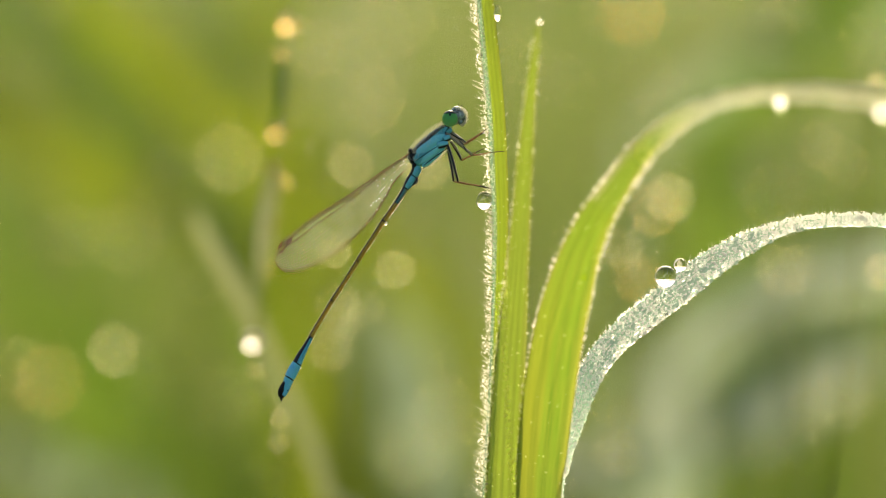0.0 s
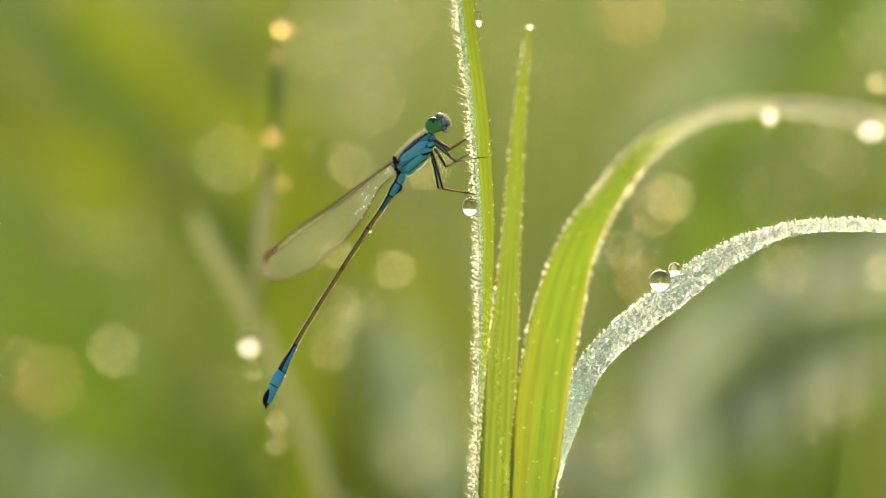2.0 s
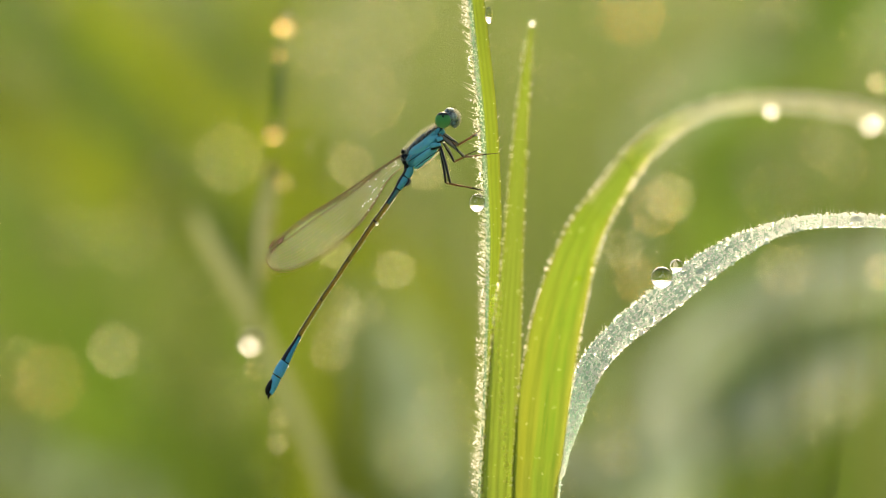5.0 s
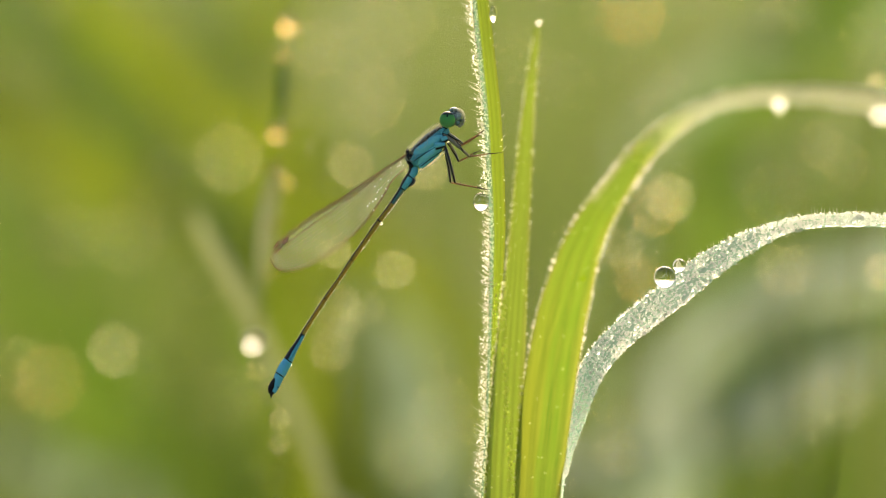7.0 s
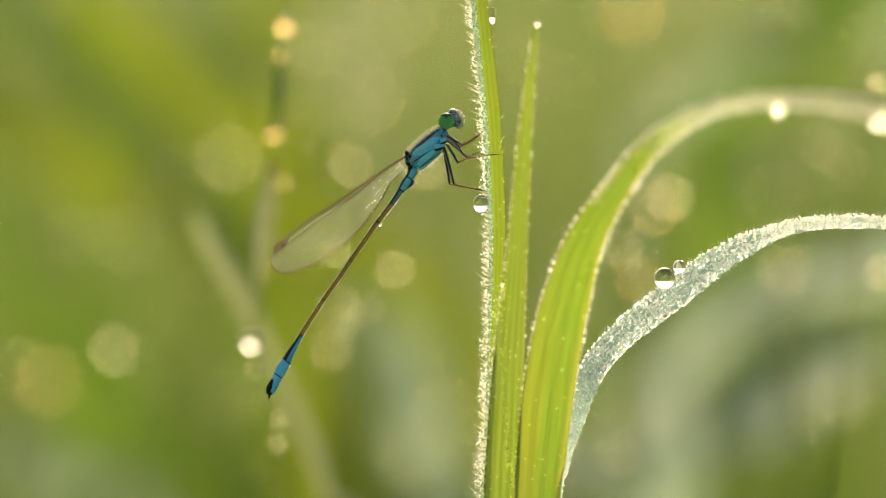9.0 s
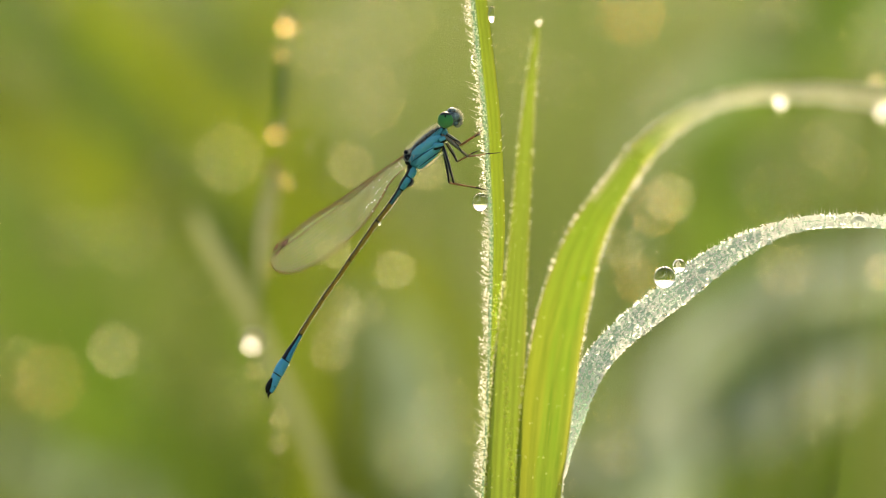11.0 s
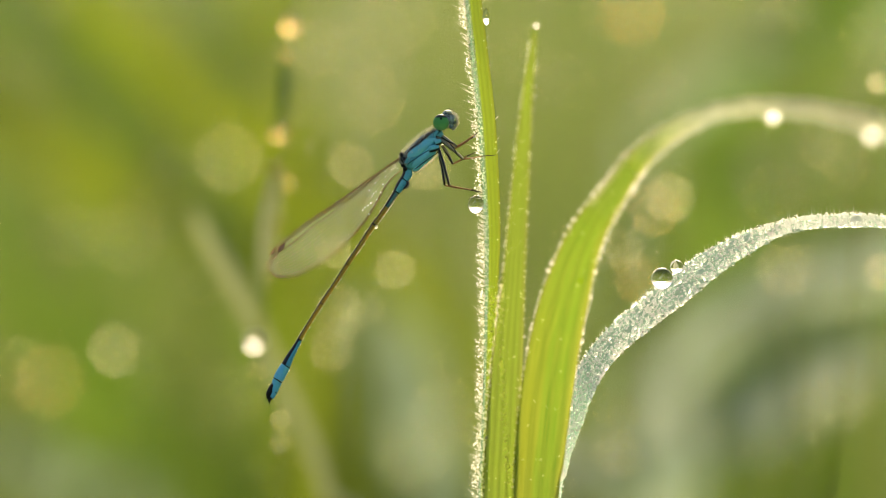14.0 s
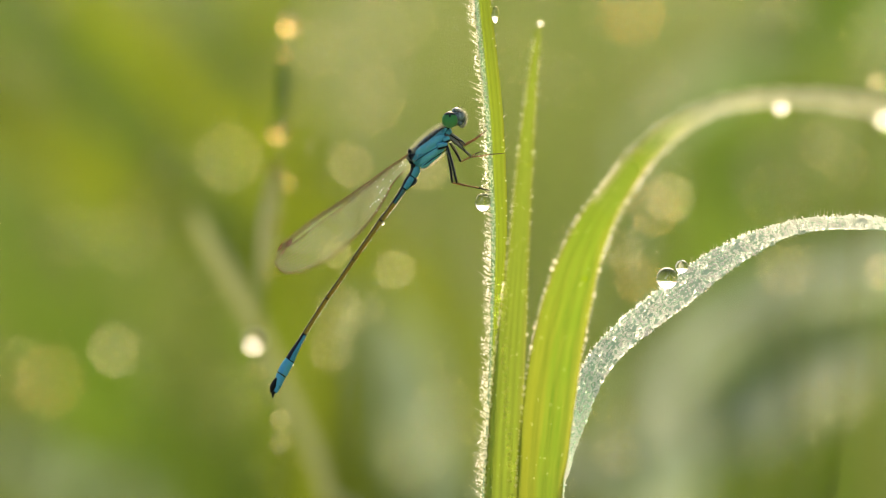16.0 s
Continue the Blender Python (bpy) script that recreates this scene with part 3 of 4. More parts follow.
HAIRY_AT, NARROW_AT, ARCH_AT, DEWY_AT = grid(868, GROUND_V), grid(890, GROUND_V), grid(955, GROUND_V), grid(975, GROUND_V)


def big_drop(at, p, r, label, squash=(1, 1, 1)):
    bv, bf = BALLS[4]
    ob = mesh_object("dew_drop", bv * np.array(squash) * r * STEP + np.array((p - at)[:]), bf, WATER)
    ob.matrix_world = STAGE @ Matrix.Translation(at)
    ob.visible_shadow = False
    return tagged(ob, label, "dew drop", group="large dew drops on the clump")


def build_hairy_leaf():
    rng = random.Random(11)
    control = [(838, -200, 0.004, 15), (848, -100, 0.002, 15), (858, 0, 0.001, 15), (868, 100, 0, 16), (877.5, 200, 0, 16), (882.5, 300, 0, 16), (885.5, 400, 0, 14.5), (882.5, 500, 0, 12),
               (878, 600, 0, 10.5), (873, 700, 0, 9.5), (867, 800, 0, 9.5), (862, 900, 0, 9.5), (860, 1200, 0, 11), (866, 3000, 0, 16), (868, GROUND_V, 0, 24)]
    leaf = Leaf(control, n=260, across=20, fold=0.25, keel=0.1, cup=0.0, rib=0.03, thick=0.00014)
    ob = thing("grass_leaf", HAIRY_AT, "upright green grass leaf with a hairy dewy margin", "grass", group="clump of grass leaves")
    part("blade", shifted(leaf.shape(), HAIRY_AT), LEAF_HAIRY, ob)
    x = lambda c: c / (len(control) - 1)
    fuzz, dew = [], []
    for k in range(2000):
        p = leaf.place(rng.uniform(x(0.8), x(11.8)), rng.uniform(-1.0, -0.86))
        way = Vector((-1, rng.uniform(0.1, 0.9), rng.uniform(-0.8, 0.15)))
        length = (rng.uniform(8, 19) if rng.random() < 0.8 else rng.uniform(19, 32)) * STEP
        if k % 3 == 0:
            fuzz.append(hair(p, way, length, 0.6 * STEP))
        far = min(length, 17 * STEP) * rng.random() ** 1.4
        beside = abs(p.y - grid(0, 356).y) < 20 * STEP
        if k % 5 < (1 if beside else 3):
            dew.append((p + way.normalized() * far, (0.7 + 1.4 * rng.random() ** 2) * STEP))
    for k in range(900):
        c = rng.uniform(0.8, 11.8)
        r = 0.9 + 1.3 * rng.random() ** 2
        dew.append((leaf.place(x(c), -1.0 + rng.random() * (0.55 if c < 7 else 1.7), r * 0.7 * STEP), r * STEP))
    for k in range(160):
        dew.append((leaf.place(rng.uniform(x(0.8), x(11.8)), rng.uniform(-0.2, 1.0)), rng.uniform(0.6, 1.4) * STEP))
    for k in range(12):
        fuzz.append(hair(leaf.place(rng.uniform(x(1), x(9)), 1.0), Vector((1, 0.8, 0.2)), 8 * STEP, 0.4 * STEP))
    part("hairs", shifted(joined(fuzz), HAIRY_AT), HAIR, ob, "fine pale bristles", kind="stuff")
    part("fine_dew", shifted(drops(dew, 2), HAIRY_AT), WATER_FINE, ob, "tiny sparkling dew drops", kind="stuff")
    SWAYING.append((ob, HAIRY_AT, 0))
    for u, v, r, q in ((857, 356, 14, (1.0, 1.2, 0.9)), (881, 24, 8, (0.9, 1.9, 0.9))):
        drop = big_drop(HAIRY_AT, grid(u, v, -0.0004), r, "clear water drop hanging from the hairy grass leaf", q)
        SWAYING.append((drop, HAIRY_AT, 0))


def build_narrow_leaf():
    rng = random.Random(12)
    control = [(953, 44, -0.016, 2.5), (947, 92, -0.015, 7), (936, 200, -0.013, 11.5), (928, 300, -0.0115, 15), (921, 400, -0.010, 17.5), (914, 500, -0.0085, 21), (906, 600, -0.007, 26), (899, 700, -0.006, 29),
               (894, 800, -0.005, 31), (890, 900, -0.004, 31), (886, 1300, -0.003, 30), (888, 3000, 0, 26), (890, GROUND_V, 0, 26)]
    leaf = Leaf(control, n=240, across=18, fold=0.25, keel=0.0, cup=0.1, rib=0.04, thick=0.00014)
    ob = thing("grass_leaf", NARROW_AT, "narrow pointed green grass leaf edged with dew", "grass", group="clump of grass leaves")
    part("blade", shifted(leaf.shape(), NARROW_AT), LEAF_NARROW, ob)
    x = lambda c: c / (len(control) - 1)
    dew = edge_dew(leaf, x(0.6), x(5), -0.98, 60, 0.8, 2.0, rng) + edge_dew(leaf, x(0.8), x(6), 0.98, 44, 0.8, 2.0, rng)
    dew += edge_dew(leaf, x(5), x(10), -0.98, 120, 1.2, 3.0, rng, 0.05) + edge_dew(leaf, x(6), x(10), 0.45, 60, 0.6, 1.8, rng, 0.05)
    for k in range(150):
        c = rng.uniform(4.6, 9.2)
        dew.append((leaf.place(x(c), -1.0 + 0.37 * (c - 4.6) + rng.gauss(0, 0.07), 1.2 * STEP), (0.7 + 1.6 * rng.random() ** 2) * STEP))
    for k in range(260):
        dew.append((leaf.place(rng.uniform(x(1), x(10)), rng.uniform(-1, 0.9)), rng.uniform(0.5, 1.4) * STEP))
    part("fine_dew", shifted(drops(dew, 2), NARROW_AT), WATER_EDGE, ob, "tiny sparkling dew drops", kind="stuff")
    SWAYING.append((ob, NARROW_AT, 0))
    drop = big_drop(NARROW_AT, grid(955, 37, -0.016), 4.5, "small bright dew drop on a pointed leaf tip")
    SWAYING.append((drop, NARROW_AT, 0))
    bv, bf = BALLS[3]
    part("dew_bead", ((bv * 3.4 * STEP + np.array((grid(936, 288, -0.0124) - NARROW_AT)[:])).tolist(), bf), WATER_GREEN, ob, "bead of dew, green leaf light put into its tint")


ARCH_NODES = (8.5, 10.0, 11.9, 13.75, 15.8, 18.6)
ARCH_PARTS = []


def build_arching_leaf():
    rng = random.Random(13)
    control = [(955, GROUND_V, 0, 26), (950, 3000, -0.001, 28), (945, 1300, -0.004, 36), (953, 900, -0.0055, 40), (960, 800, -0.006, 44), (974, 680, -0.0075, 46), (989, 590, -0.009, 45), (1004, 525, -0.0105, 43),
               (1026, 450, -0.0125, 36, 5), (1056, 385, -0.0155, 30, 10), (1093, 328, -0.0185, 24, 16), (1126, 280, -0.0215, 22, 18), (1168, 238, -0.025, 19, 16), (1212, 206, -0.0275, 17, 13), (1270, 180, -0.031, 14.5, 11), (1330, 167, -0.034, 14, 10),
               (1390, 163, -0.037, 13.5, 10), (1460, 165, -0.041, 13.5, 10), (1520, 172, -0.0445, 13.5, 10), (1580, 184, -0.048, 13.5, 12), (1680, 225, -0.052, 16, 50), (1800, 300, -0.056, 8, 40), (1850, 345, -0.058, 1, 30)]
    leaf = Leaf(control, n=441, across=18, fold=0.0, keel=0.0, cup=0.12, rib=0.025, thick=0.00014)
    steps = (leaf.n - 1) / (len(control) - 1)
    ob = thing("grass_leaf", ARCH_AT, "broad yellow-green grass leaf arching over, edged with dew", "grass", group="clump of grass leaves")
    cuts = (0, *(8.5 + 0.4 * k for k in range(29)), len(control) - 1)
    last = len(cuts) - 2
    dew = [[] for k in range(last + 1)]
    for c0, c1, count, r0, r1 in ((2.5, 7.5, 54, 1.2, 2.8), (7.5, 12, 28, 1.4, 3.8), (12, 21, 26, 1.6, 3.6), (2.5, 21, 110, 0.7, 1.4)):
      for side in (-1, 1):
        for k in range(count):
            c = c0 + (c1 - c0) * (k + rng.random()) / count
            sec = max(j for j in range(last + 1) if c >= cuts[j])
            r = r0 + (r1 - r0) * rng.random() ** 2.5
            out = leaf.place(c / (len(control) - 1), side) - leaf.place(c / (len(control) - 1), side * 0.9)
            dew[sec].append((leaf.place(c / (len(control) - 1), side) + out.normalized() * r * STEP * rng.uniform(0.3, 0.9), r * STEP))
    for k in range(2600):
        c = rng.uniform(3, 20) if k < 180 else 20 - 9 * rng.random() ** 1.3
        sec = max(j for j in range(last + 1) if c >= cuts[j])
        r = rng.uniform(0.5, 1.2) if k < 180 else rng.uniform(0.8, 2.0)
        dew[sec].append((leaf.place(c / (len(control) - 1), rng.uniform(-1, 1), r * STEP * 0.6), r * STEP))
    for k in range(last + 1):
        i0, i1 = round(cuts[k] * steps), min(round(cuts[k + 1] * steps) + 1, leaf.n)
        mid = (cuts[k] + cuts[k + 1]) / 2
        at = ARCH_AT if k == 0 else leaf.place(mid / (len(control) - 1), 0.0)
        sec = part("blade_section", shifted(leaf.shape(i0, i1), at), LEAF_ARCH if mid < 9.2 else LEAF_ARCH_BOW if mid < 11.2 else LEAF_ARCH_DEW_SHEEN[min(int((mid - 11.2) / 0.4), 6)], ob)
        if k:
            sec.location = at - ARCH_AT
            ARCH_PARTS.append((sec, at - ARCH_AT, -at.z, mid))
        if dew[k]:
            part("fine_dew", shifted(drops(dew[k], 2), at), WATER_EDGE, sec, "tiny sparkling dew drops", kind="stuff")
        for u, v, d, r, c in ((1380, 177, -0.036, 9.5, 15.9), (1562, 193, -0.046, 11.5, 18.6)):
            if cuts[k] <= c < cuts[k + 1]:
                bv, bf = BALLS[3]
                part("dew_bead", ((bv * r * STEP + np.array((grid(u, v, d) - at)[:])).tolist(), bf), WATER_FINE, sec, "large bright bead of dew")
    bv, bf = BALLS[3]
    part("dew_bead", ((bv * 5.5 * STEP + np.array((grid(1033, 491, -0.0122) - ARCH_AT)[:])).tolist(), bf), WATER_GREEN, ob, "bead of dew, green leaf light put into its tint")
    SWAYING.append((ob, ARCH_AT, 0))


def build_dewy_leaf():
    rng = random.Random(14)
    control = [(975, GROUND_V, 0, 20), (970, 3000, 0, 18), (972, 1300, 0, 10), (985, 900, 0, 10, 30), (997, 815, 0, 12, 56), (1017, 745, 0, 16, 68), (1038, 682, 0, 18, 71), (1068, 630, 0, 20, 71), (1110, 586, 0, 21, 70),
               (1158, 548, 0, 22, 69), (1208, 510, 0, 23, 68), (1257, 471, 0, 22, 67), (1315, 436, 0, 18, 66), (1385, 405, 0, 12, 66), (1445, 393, 0, 11, 65), (1510, 391, 0, 11, 65), (1570, 393, 0, 10, 65), (1680, 402, 0.002, 11, 62), (1800, 430, 0.004, 7, 60), (1880, 462, 0.006, 1, 60)]
    leaf = Leaf(control, n=280, across=14, fold=0.0, keel=0.0, cup=-0.03, rib=0.02, thick=0.00016)
    ob = thing("grass_leaf", DEWY_AT, "bending grass leaf covered all over in fine dew", "grass", group="clump of grass leaves")
    part("blade", shifted(leaf.shape(), DEWY_AT), LEAF_DEWY, ob)
    last = len(control) - 1
    dew, beads, fuzz = [], [], []
    for k in range(4800):
        c = rng.uniform(3, 18)
        r = rng.uniform(1.3, 2.1) if rng.random() < 0.75 else rng.uniform(2.1, 3.3)
        dew.append((leaf.place(c / last, rng.uniform(-1.03, 1.03), r * STEP * rng.uniform(0.5, 1.0)), r * STEP))
    for side, c0, c1, count in ((1, 3.2, 10, 210), (-1, 4.5, 17, 160)):
        for k in range(count):
            x, r = rng.uniform(c0, c1) / last, (0.8 + 1.5 * rng.random() ** 2) * STEP
            away = (leaf.place(x, side) - leaf.place(x, side * 0.9)).normalized()
            dew.append((leaf.place(x, side) + away * r * rng.uniform(0.4, 3.0), r))
    for k in range(280):
        c = rng.uniform(4, 18)
        r = rng.uniform(1.5, 4.2)
        beads.append((leaf.place(c / last, rng.choice((-1.04, -1.0, -0.8, 1.02, 1.06, 1.0)), r * STEP * 0.4), r * STEP))
    for k in range(120):
        c = rng.uniform(5, 18)
        fuzz.append(hair(leaf.place(c / last, -1.0), Vector((-0.1, 1, 0.2)), rng.uniform(6, 16) * STEP, 0.35 * STEP))
        fuzz.append(hair(leaf.place(rng.uniform(4, 14) / last, 1.0), Vector((0.6, -0.8, 0.2)), rng.uniform(4, 11) * STEP, 0.35 * STEP))
    part("hairs", shifted(joined(fuzz), DEWY_AT), HAIR, ob, "fine pale bristles", kind="stuff")
    part("fine_dew", shifted(drops(dew, 2), DEWY_AT), WATER_FINE, ob, "dense carpet of tiny dew drops", kind="stuff")
    bead_mesh = None
    for p, r in beads:
        bead = part("dew_bead", BALLS[2], WATER, ob) if bead_mesh is None else new("dew_bead", bead_mesh)
        bead_mesh, bead.parent, bead.visible_shadow = bead.data, ob, False
        bead.location, bead.scale = p - DEWY_AT, (r, r, r * 0.95)
    SWAYING.append((ob, DEWY_AT, 0))
    for u, v, r in ((1178, 490, 19.5), (1204, 469, 12), (1522, 391, 12.5)):
        drop = big_drop(DEWY_AT, grid(u, v, -0.0012 if u > 1500 else 0.0016), r, "round clear dew drop resting on the dewy leaf")
        SWAYING.append((drop, DEWY_AT, 0))


build_hairy_leaf()
build_narrow_leaf()
build_arching_leaf()
build_dewy_leaf()


# ---- the damselfly ----
FLY_AT = grid(757, 262)
FLY = thing("damselfly", FLY_AT, "blue and black damselfly clinging to the hairy grass leaf", "damselfly")
HINGED = {}


def fly_part(name, shape, material, parent=None, label="", kind="", at=FLY_AT):
    return part(name, shifted(shape, at), material, parent or FLY, label, kind)


def line(points, n, d=0.0):
    """A smooth line and its radii in the sheet, from (u, v, radius) or (u, v, radius, depth)."""
    p = spline([q if len(q) > 3 else (*q, d) for q in points], n)
    return [grid(u, v, dd) for u, v, r, dd in p], [max(r, 0.1) * STEP for u, v, r, dd in p]


BACK = Vector((-0.75, 0.65, 0))


def build_fly_body():
    rng = random.Random(21)
    pts, rad = line([(793, 226, 5), (789, 230, 10), (781, 238, 14), (769, 250, 17.5), (755, 265, 19), (744, 278, 18.5), (737, 286, 15.5), (734, 291, 9)], 40)
    thorax = fly_part("thorax", tube(pts, rad, 28, 0.85, BACK), SKIN_THORAX, label="sky-blue thorax with black back stripes")
    for plate, deep in (([(788, 240, 4.5), (776, 246, 8.6), (761, 257, 9.6), (746, 268, 9), (734, 277, 4.5)], -0.00054),
                        ([(791, 253, 4.5), (781, 258, 8), (768, 268, 8.8), (753, 280, 8.4), (741, 289, 4.5)], -0.00056),
                        ([(786, 263, 2), (776, 271, 5.2), (764, 281, 5.8), (753, 291, 5.2), (747, 295, 2)], -0.00048)):
        p, r = line([(u, v, q, deep * (1 - 0.25 * (abs(k - 2) / 2) ** 2)) for k, (u, v, q) in enumerate(plate)], 20)
        fly_part("side_plate", tube(p, r, 18, 0.85, BACK), SKIN_PLATE, thorax, "sky-blue side plate")
    for a, b in (((791, 249), (737, 284)), ((793, 262), (750, 293))):
        p, r = line([(*a, 0.6), ((a[0] + b[0]) / 2 - 1, (a[1] + b[1]) / 2, 0.7), (*b, 0.6)], 12, -0.00090)
        fly_part("seam", tube(p, r, 8, 1.0, BACK), SKIN_BLACK, thorax)
    fuzz = []
    for k in range(700):
        i = rng.randrange(4, 38)
        t = (pts[min(i + 1, 39)] - pts[i - 1]).normalized()
        b = (BACK - t * BACK.dot(t)).normalized()
        a = rng.gauss(0, 0.7)
        way = b * math.cos(a) + t.cross(b) * math.sin(a)
        fuzz.append(hair(pts[i] + way * rad[i] * 0.97, way - t * 0.3, rng.uniform(4, 10) * STEP, 0.45 * STEP))
    fly_part("hairs", joined(fuzz), HAIR, thorax, "fine pale hairs on the back", kind="stuff")
    for u, v, r in ((727, 267, 4.5), (728, 276, 5), (730, 285, 5), (733, 292, 4.5)):
        bv, bf = BALLS[2]
        fly_part("wing_hinge", ((bv * np.array((r, r * 1.1, r * 1.6)) * STEP + np.array(grid(u, v, -0.0003)[:])).tolist(), bf), SKIN_BLACK, thorax)
    pts, rad = line([(797, 236, 6), (791, 230, 9), (786, 227, 7)], 10, -0.0003)
    fly_part("collar", tube(pts, rad, 14, 1.1, BACK), SKIN_THORAX, thorax, "blue and black collar")
    pts, rad = line([(787, 232, 5), (792, 224, 5), (798, 216, 5)], 8)
    fly_part("neck", tube(pts, rad, 12, 1.0, BACK), SKIN_BLACK)
    for (p0, p1, r0, r1, d) in (((786, 247), (797, 243), 6, 4, -0.0008), ((775, 258), (793, 254), 6, 4, -0.0009)):
        pts, rad = line([(*p0, r0), ((p0[0] + p1[0]) / 2, (p0[1] + p1[1]) / 2, r0), (*p1, r1)], 8, d)
        fly_part("coxa", tube(pts, rad, 12, 1.0, BACK), SKIN_COXA, thorax)
    # head: a bar across with an eye at each end
    pts, rad = line([(799, 214, 11), (806, 207, 13), (813, 206, 11.5), (819, 209, 8), (822, 213, 4)], 16)
    head = fly_part("head", tube(pts, rad, 20, 1.9, BACK), FACE, label="blue-green face with black markings")
    pts, rad = line([(800, 198, 3), (806, 193, 5), (813, 194, 4.5), (818, 199, 3)], 12, -0.0003)
    fly_part("crown", tube(pts, rad, 12, 2.2, BACK), FACE, head)
    pts, rad = line([(812, 214, 4), (817, 219, 5), (820, 221, 3)], 8, -0.0004)
    fly_part("jaw", tube(pts, rad, 12, 1.6, BACK), FACE, head)
    for d in (-0.0011, 0.0011):
        at = grid(796.5, 210, d)
        bv, bf = BALLS[4]
        eye = part("eye", ((bv * np.array((13.8, 14.6, 12)) * STEP).tolist(), bf), EYE_GREEN, head, "glossy green eye with a dark cap")
        eye.location = at - FLY_AT
        if d < 0:
            spot = part("eye_mark", ((bv * np.array((1.6, 3.2, 1.2)) * STEP + np.array((0, 6 * STEP, 10.6 * STEP))).tolist(), bf), SKIN_BLACK, head, "small dark mark on the eye")
            spot.location = at - FLY_AT
    for d, u1, v1 in ((-0.0005, 812, 183), (0.0004, 819, 185)):
        pts, rad = line([(808, 194, 0.9), ((808 + u1) / 2 + 1, 190, 0.7), (u1, v1, 0.4)], 8, d)
        fly_part("antenna", tube(pts, rad, 6), SKIN_BLACK, head)
    fuzz = []
    for k in range(320):
        a = rng.uniform(-1.3, 2.1)
        c = grid(812, 208, rng.uniform(-0.001, 0.0006))
        way = Vector((math.cos(a), math.sin(a), rng.uniform(-0.2, 0.5)))
        fuzz.append(hair(c + Vector((way.x * 11, way.y * 13, 0)) * STEP, way, rng.uniform(3, 8) * STEP, 0.5 * STEP))
    fly_part("hairs", joined(fuzz), HAIR, head, "fine pale hairs round the face", kind="stuff")


def build_fly_abdomen():
    rng = random.Random(22)
    hinge = grid(736, 305)
    first = None
    dew = []
    segments = (
        ("abdomen", [(735, 292, 7), (737, 300, 8.5), (734, 307, 8), (731, 312, 7)], SKIN_BACKED, "blue abdomen with black back"),
        ("segment", [(731, 311, 7), (727, 319, 8.5), (722, 327, 7.5), (718, 333, 5.5)], SKIN_BACKED, ""),
        ("segment", [(718, 333, 5.4), (712, 343, 5.0), (706, 352, 4.6), (701, 360, 4.4)], SKIN_CHANGE, "blue-green segment fading to amber"),
        ("segment", [(701, 360, 4.4), (690, 376, 4.2), (679, 391, 4.6)], SKIN_AMBER, "translucent amber segment"),
        ("segment", [(679, 391, 4.4), (657, 425, 3.9), (633, 462, 4.2)], SKIN_AMBER, "translucent amber segment"),
        ("segment", [(633, 462, 3.9), (611, 497, 3.5), (588, 532, 3.8)], SKIN_AMBER, "translucent amber segment"),
        ("segment", [(588, 532, 3.6), (568, 565, 3.5), (550, 596, 4.0)], SKIN_AMBER, "translucent amber segment"),
        ("segment", [(550, 597, 4.2), (542, 612, 5.2), (533, 628, 7), (526, 643, 8.4)], SKIN_TAIL, "blue segment with black back"),
        ("segment", [(526, 643, 8.6), (519, 655, 9.6), (513, 668, 9.4)], SKIN_BLUE, "bright blue segment"),
        ("segment", [(512, 669, 8.8), (508, 680, 8), (505, 690, 6.8)], SKIN_BLUE, "bright blue segment"),
        ("segment", [(506, 689, 6.2), (503, 696, 5.2), (501, 702, 3.6)], SKIN_BLUE, "bright blue segment"))
    for name, pts, skin, label in segments:
        p, r = line(pts, 16)
        ob = fly_part(name, tube(p, r, 20, 0.9, BACK), skin, first, label, at=hinge)
        if first is None:
            first = ob
            ob.location = hinge - FLY_AT
        (u, v, w), thin = pts[0], 0.45 if pts[0][1] > 600 else 0.8
        q, s = line([(u + thin, v - 1.5 * thin, w), (u, v, w * 1.07), (u - thin, v + 1.5 * thin, w)], 6)
        if ob is not first and pts[0][0] != 701:
            fly_part("joint_ring", tube(q, s, 20, 0.92, BACK), SKIN_BLACK, first, at=hinge)
    for pts in ([(507, 673, 2.5), (501, 682, 4.2), (497, 691, 4.8), (493, 697, 2.2)], [(501, 700, 3.4), (498, 704, 2.8), (498, 711, 0.8)], [(500, 688, 4.2), (496, 697, 3.8), (494, 703, 1.2)]):
        p, r = line(pts, 10, -0.0001)
        fly_part("tail_clasper", tube(p, r, 10, 1.3, BACK), SKIN_BLACK, first, at=hinge)
    p, r = line([(735, 312, 2), (738, 318, 3.2), (735, 324, 3.4), (728, 329, 1.5)], 10, -0.0001)
    fly_part("belly_lobe", tube(p, r, 10, 1.2, BACK), THIGH_SKIN, first, "brown-black lobe under the abdomen", at=hinge)
    spine = spline([(718, 333), (700, 362), (679, 391), (633, 462), (588, 532), (550, 597), (526, 643)], 200)
    for k in range(60):
        u, v = spine[rng.randrange(4, 196)]
        dew.append((grid(u + 4.2 + rng.uniform(-0.6, 0.8), v + 2.6, -0.0001), rng.uniform(0.5, 1.15) * STEP))
    fuzz = []
    for k in range(260):
        u, v = spine[rng.randrange(0, 199)]
        side = rng.choice((-1, 1))
        fuzz.append(hair(grid(u + 3.0 * side, v + 1.9 * side), Vector((0.85 * side + rng.uniform(-0.4, 0.1), -0.52 * side - 0.3, rng.uniform(-0.6, 0.6))), rng.uniform(2, 4.5) * STEP, 0.35 * STEP))
    for k in range(150):
        t = rng.random()
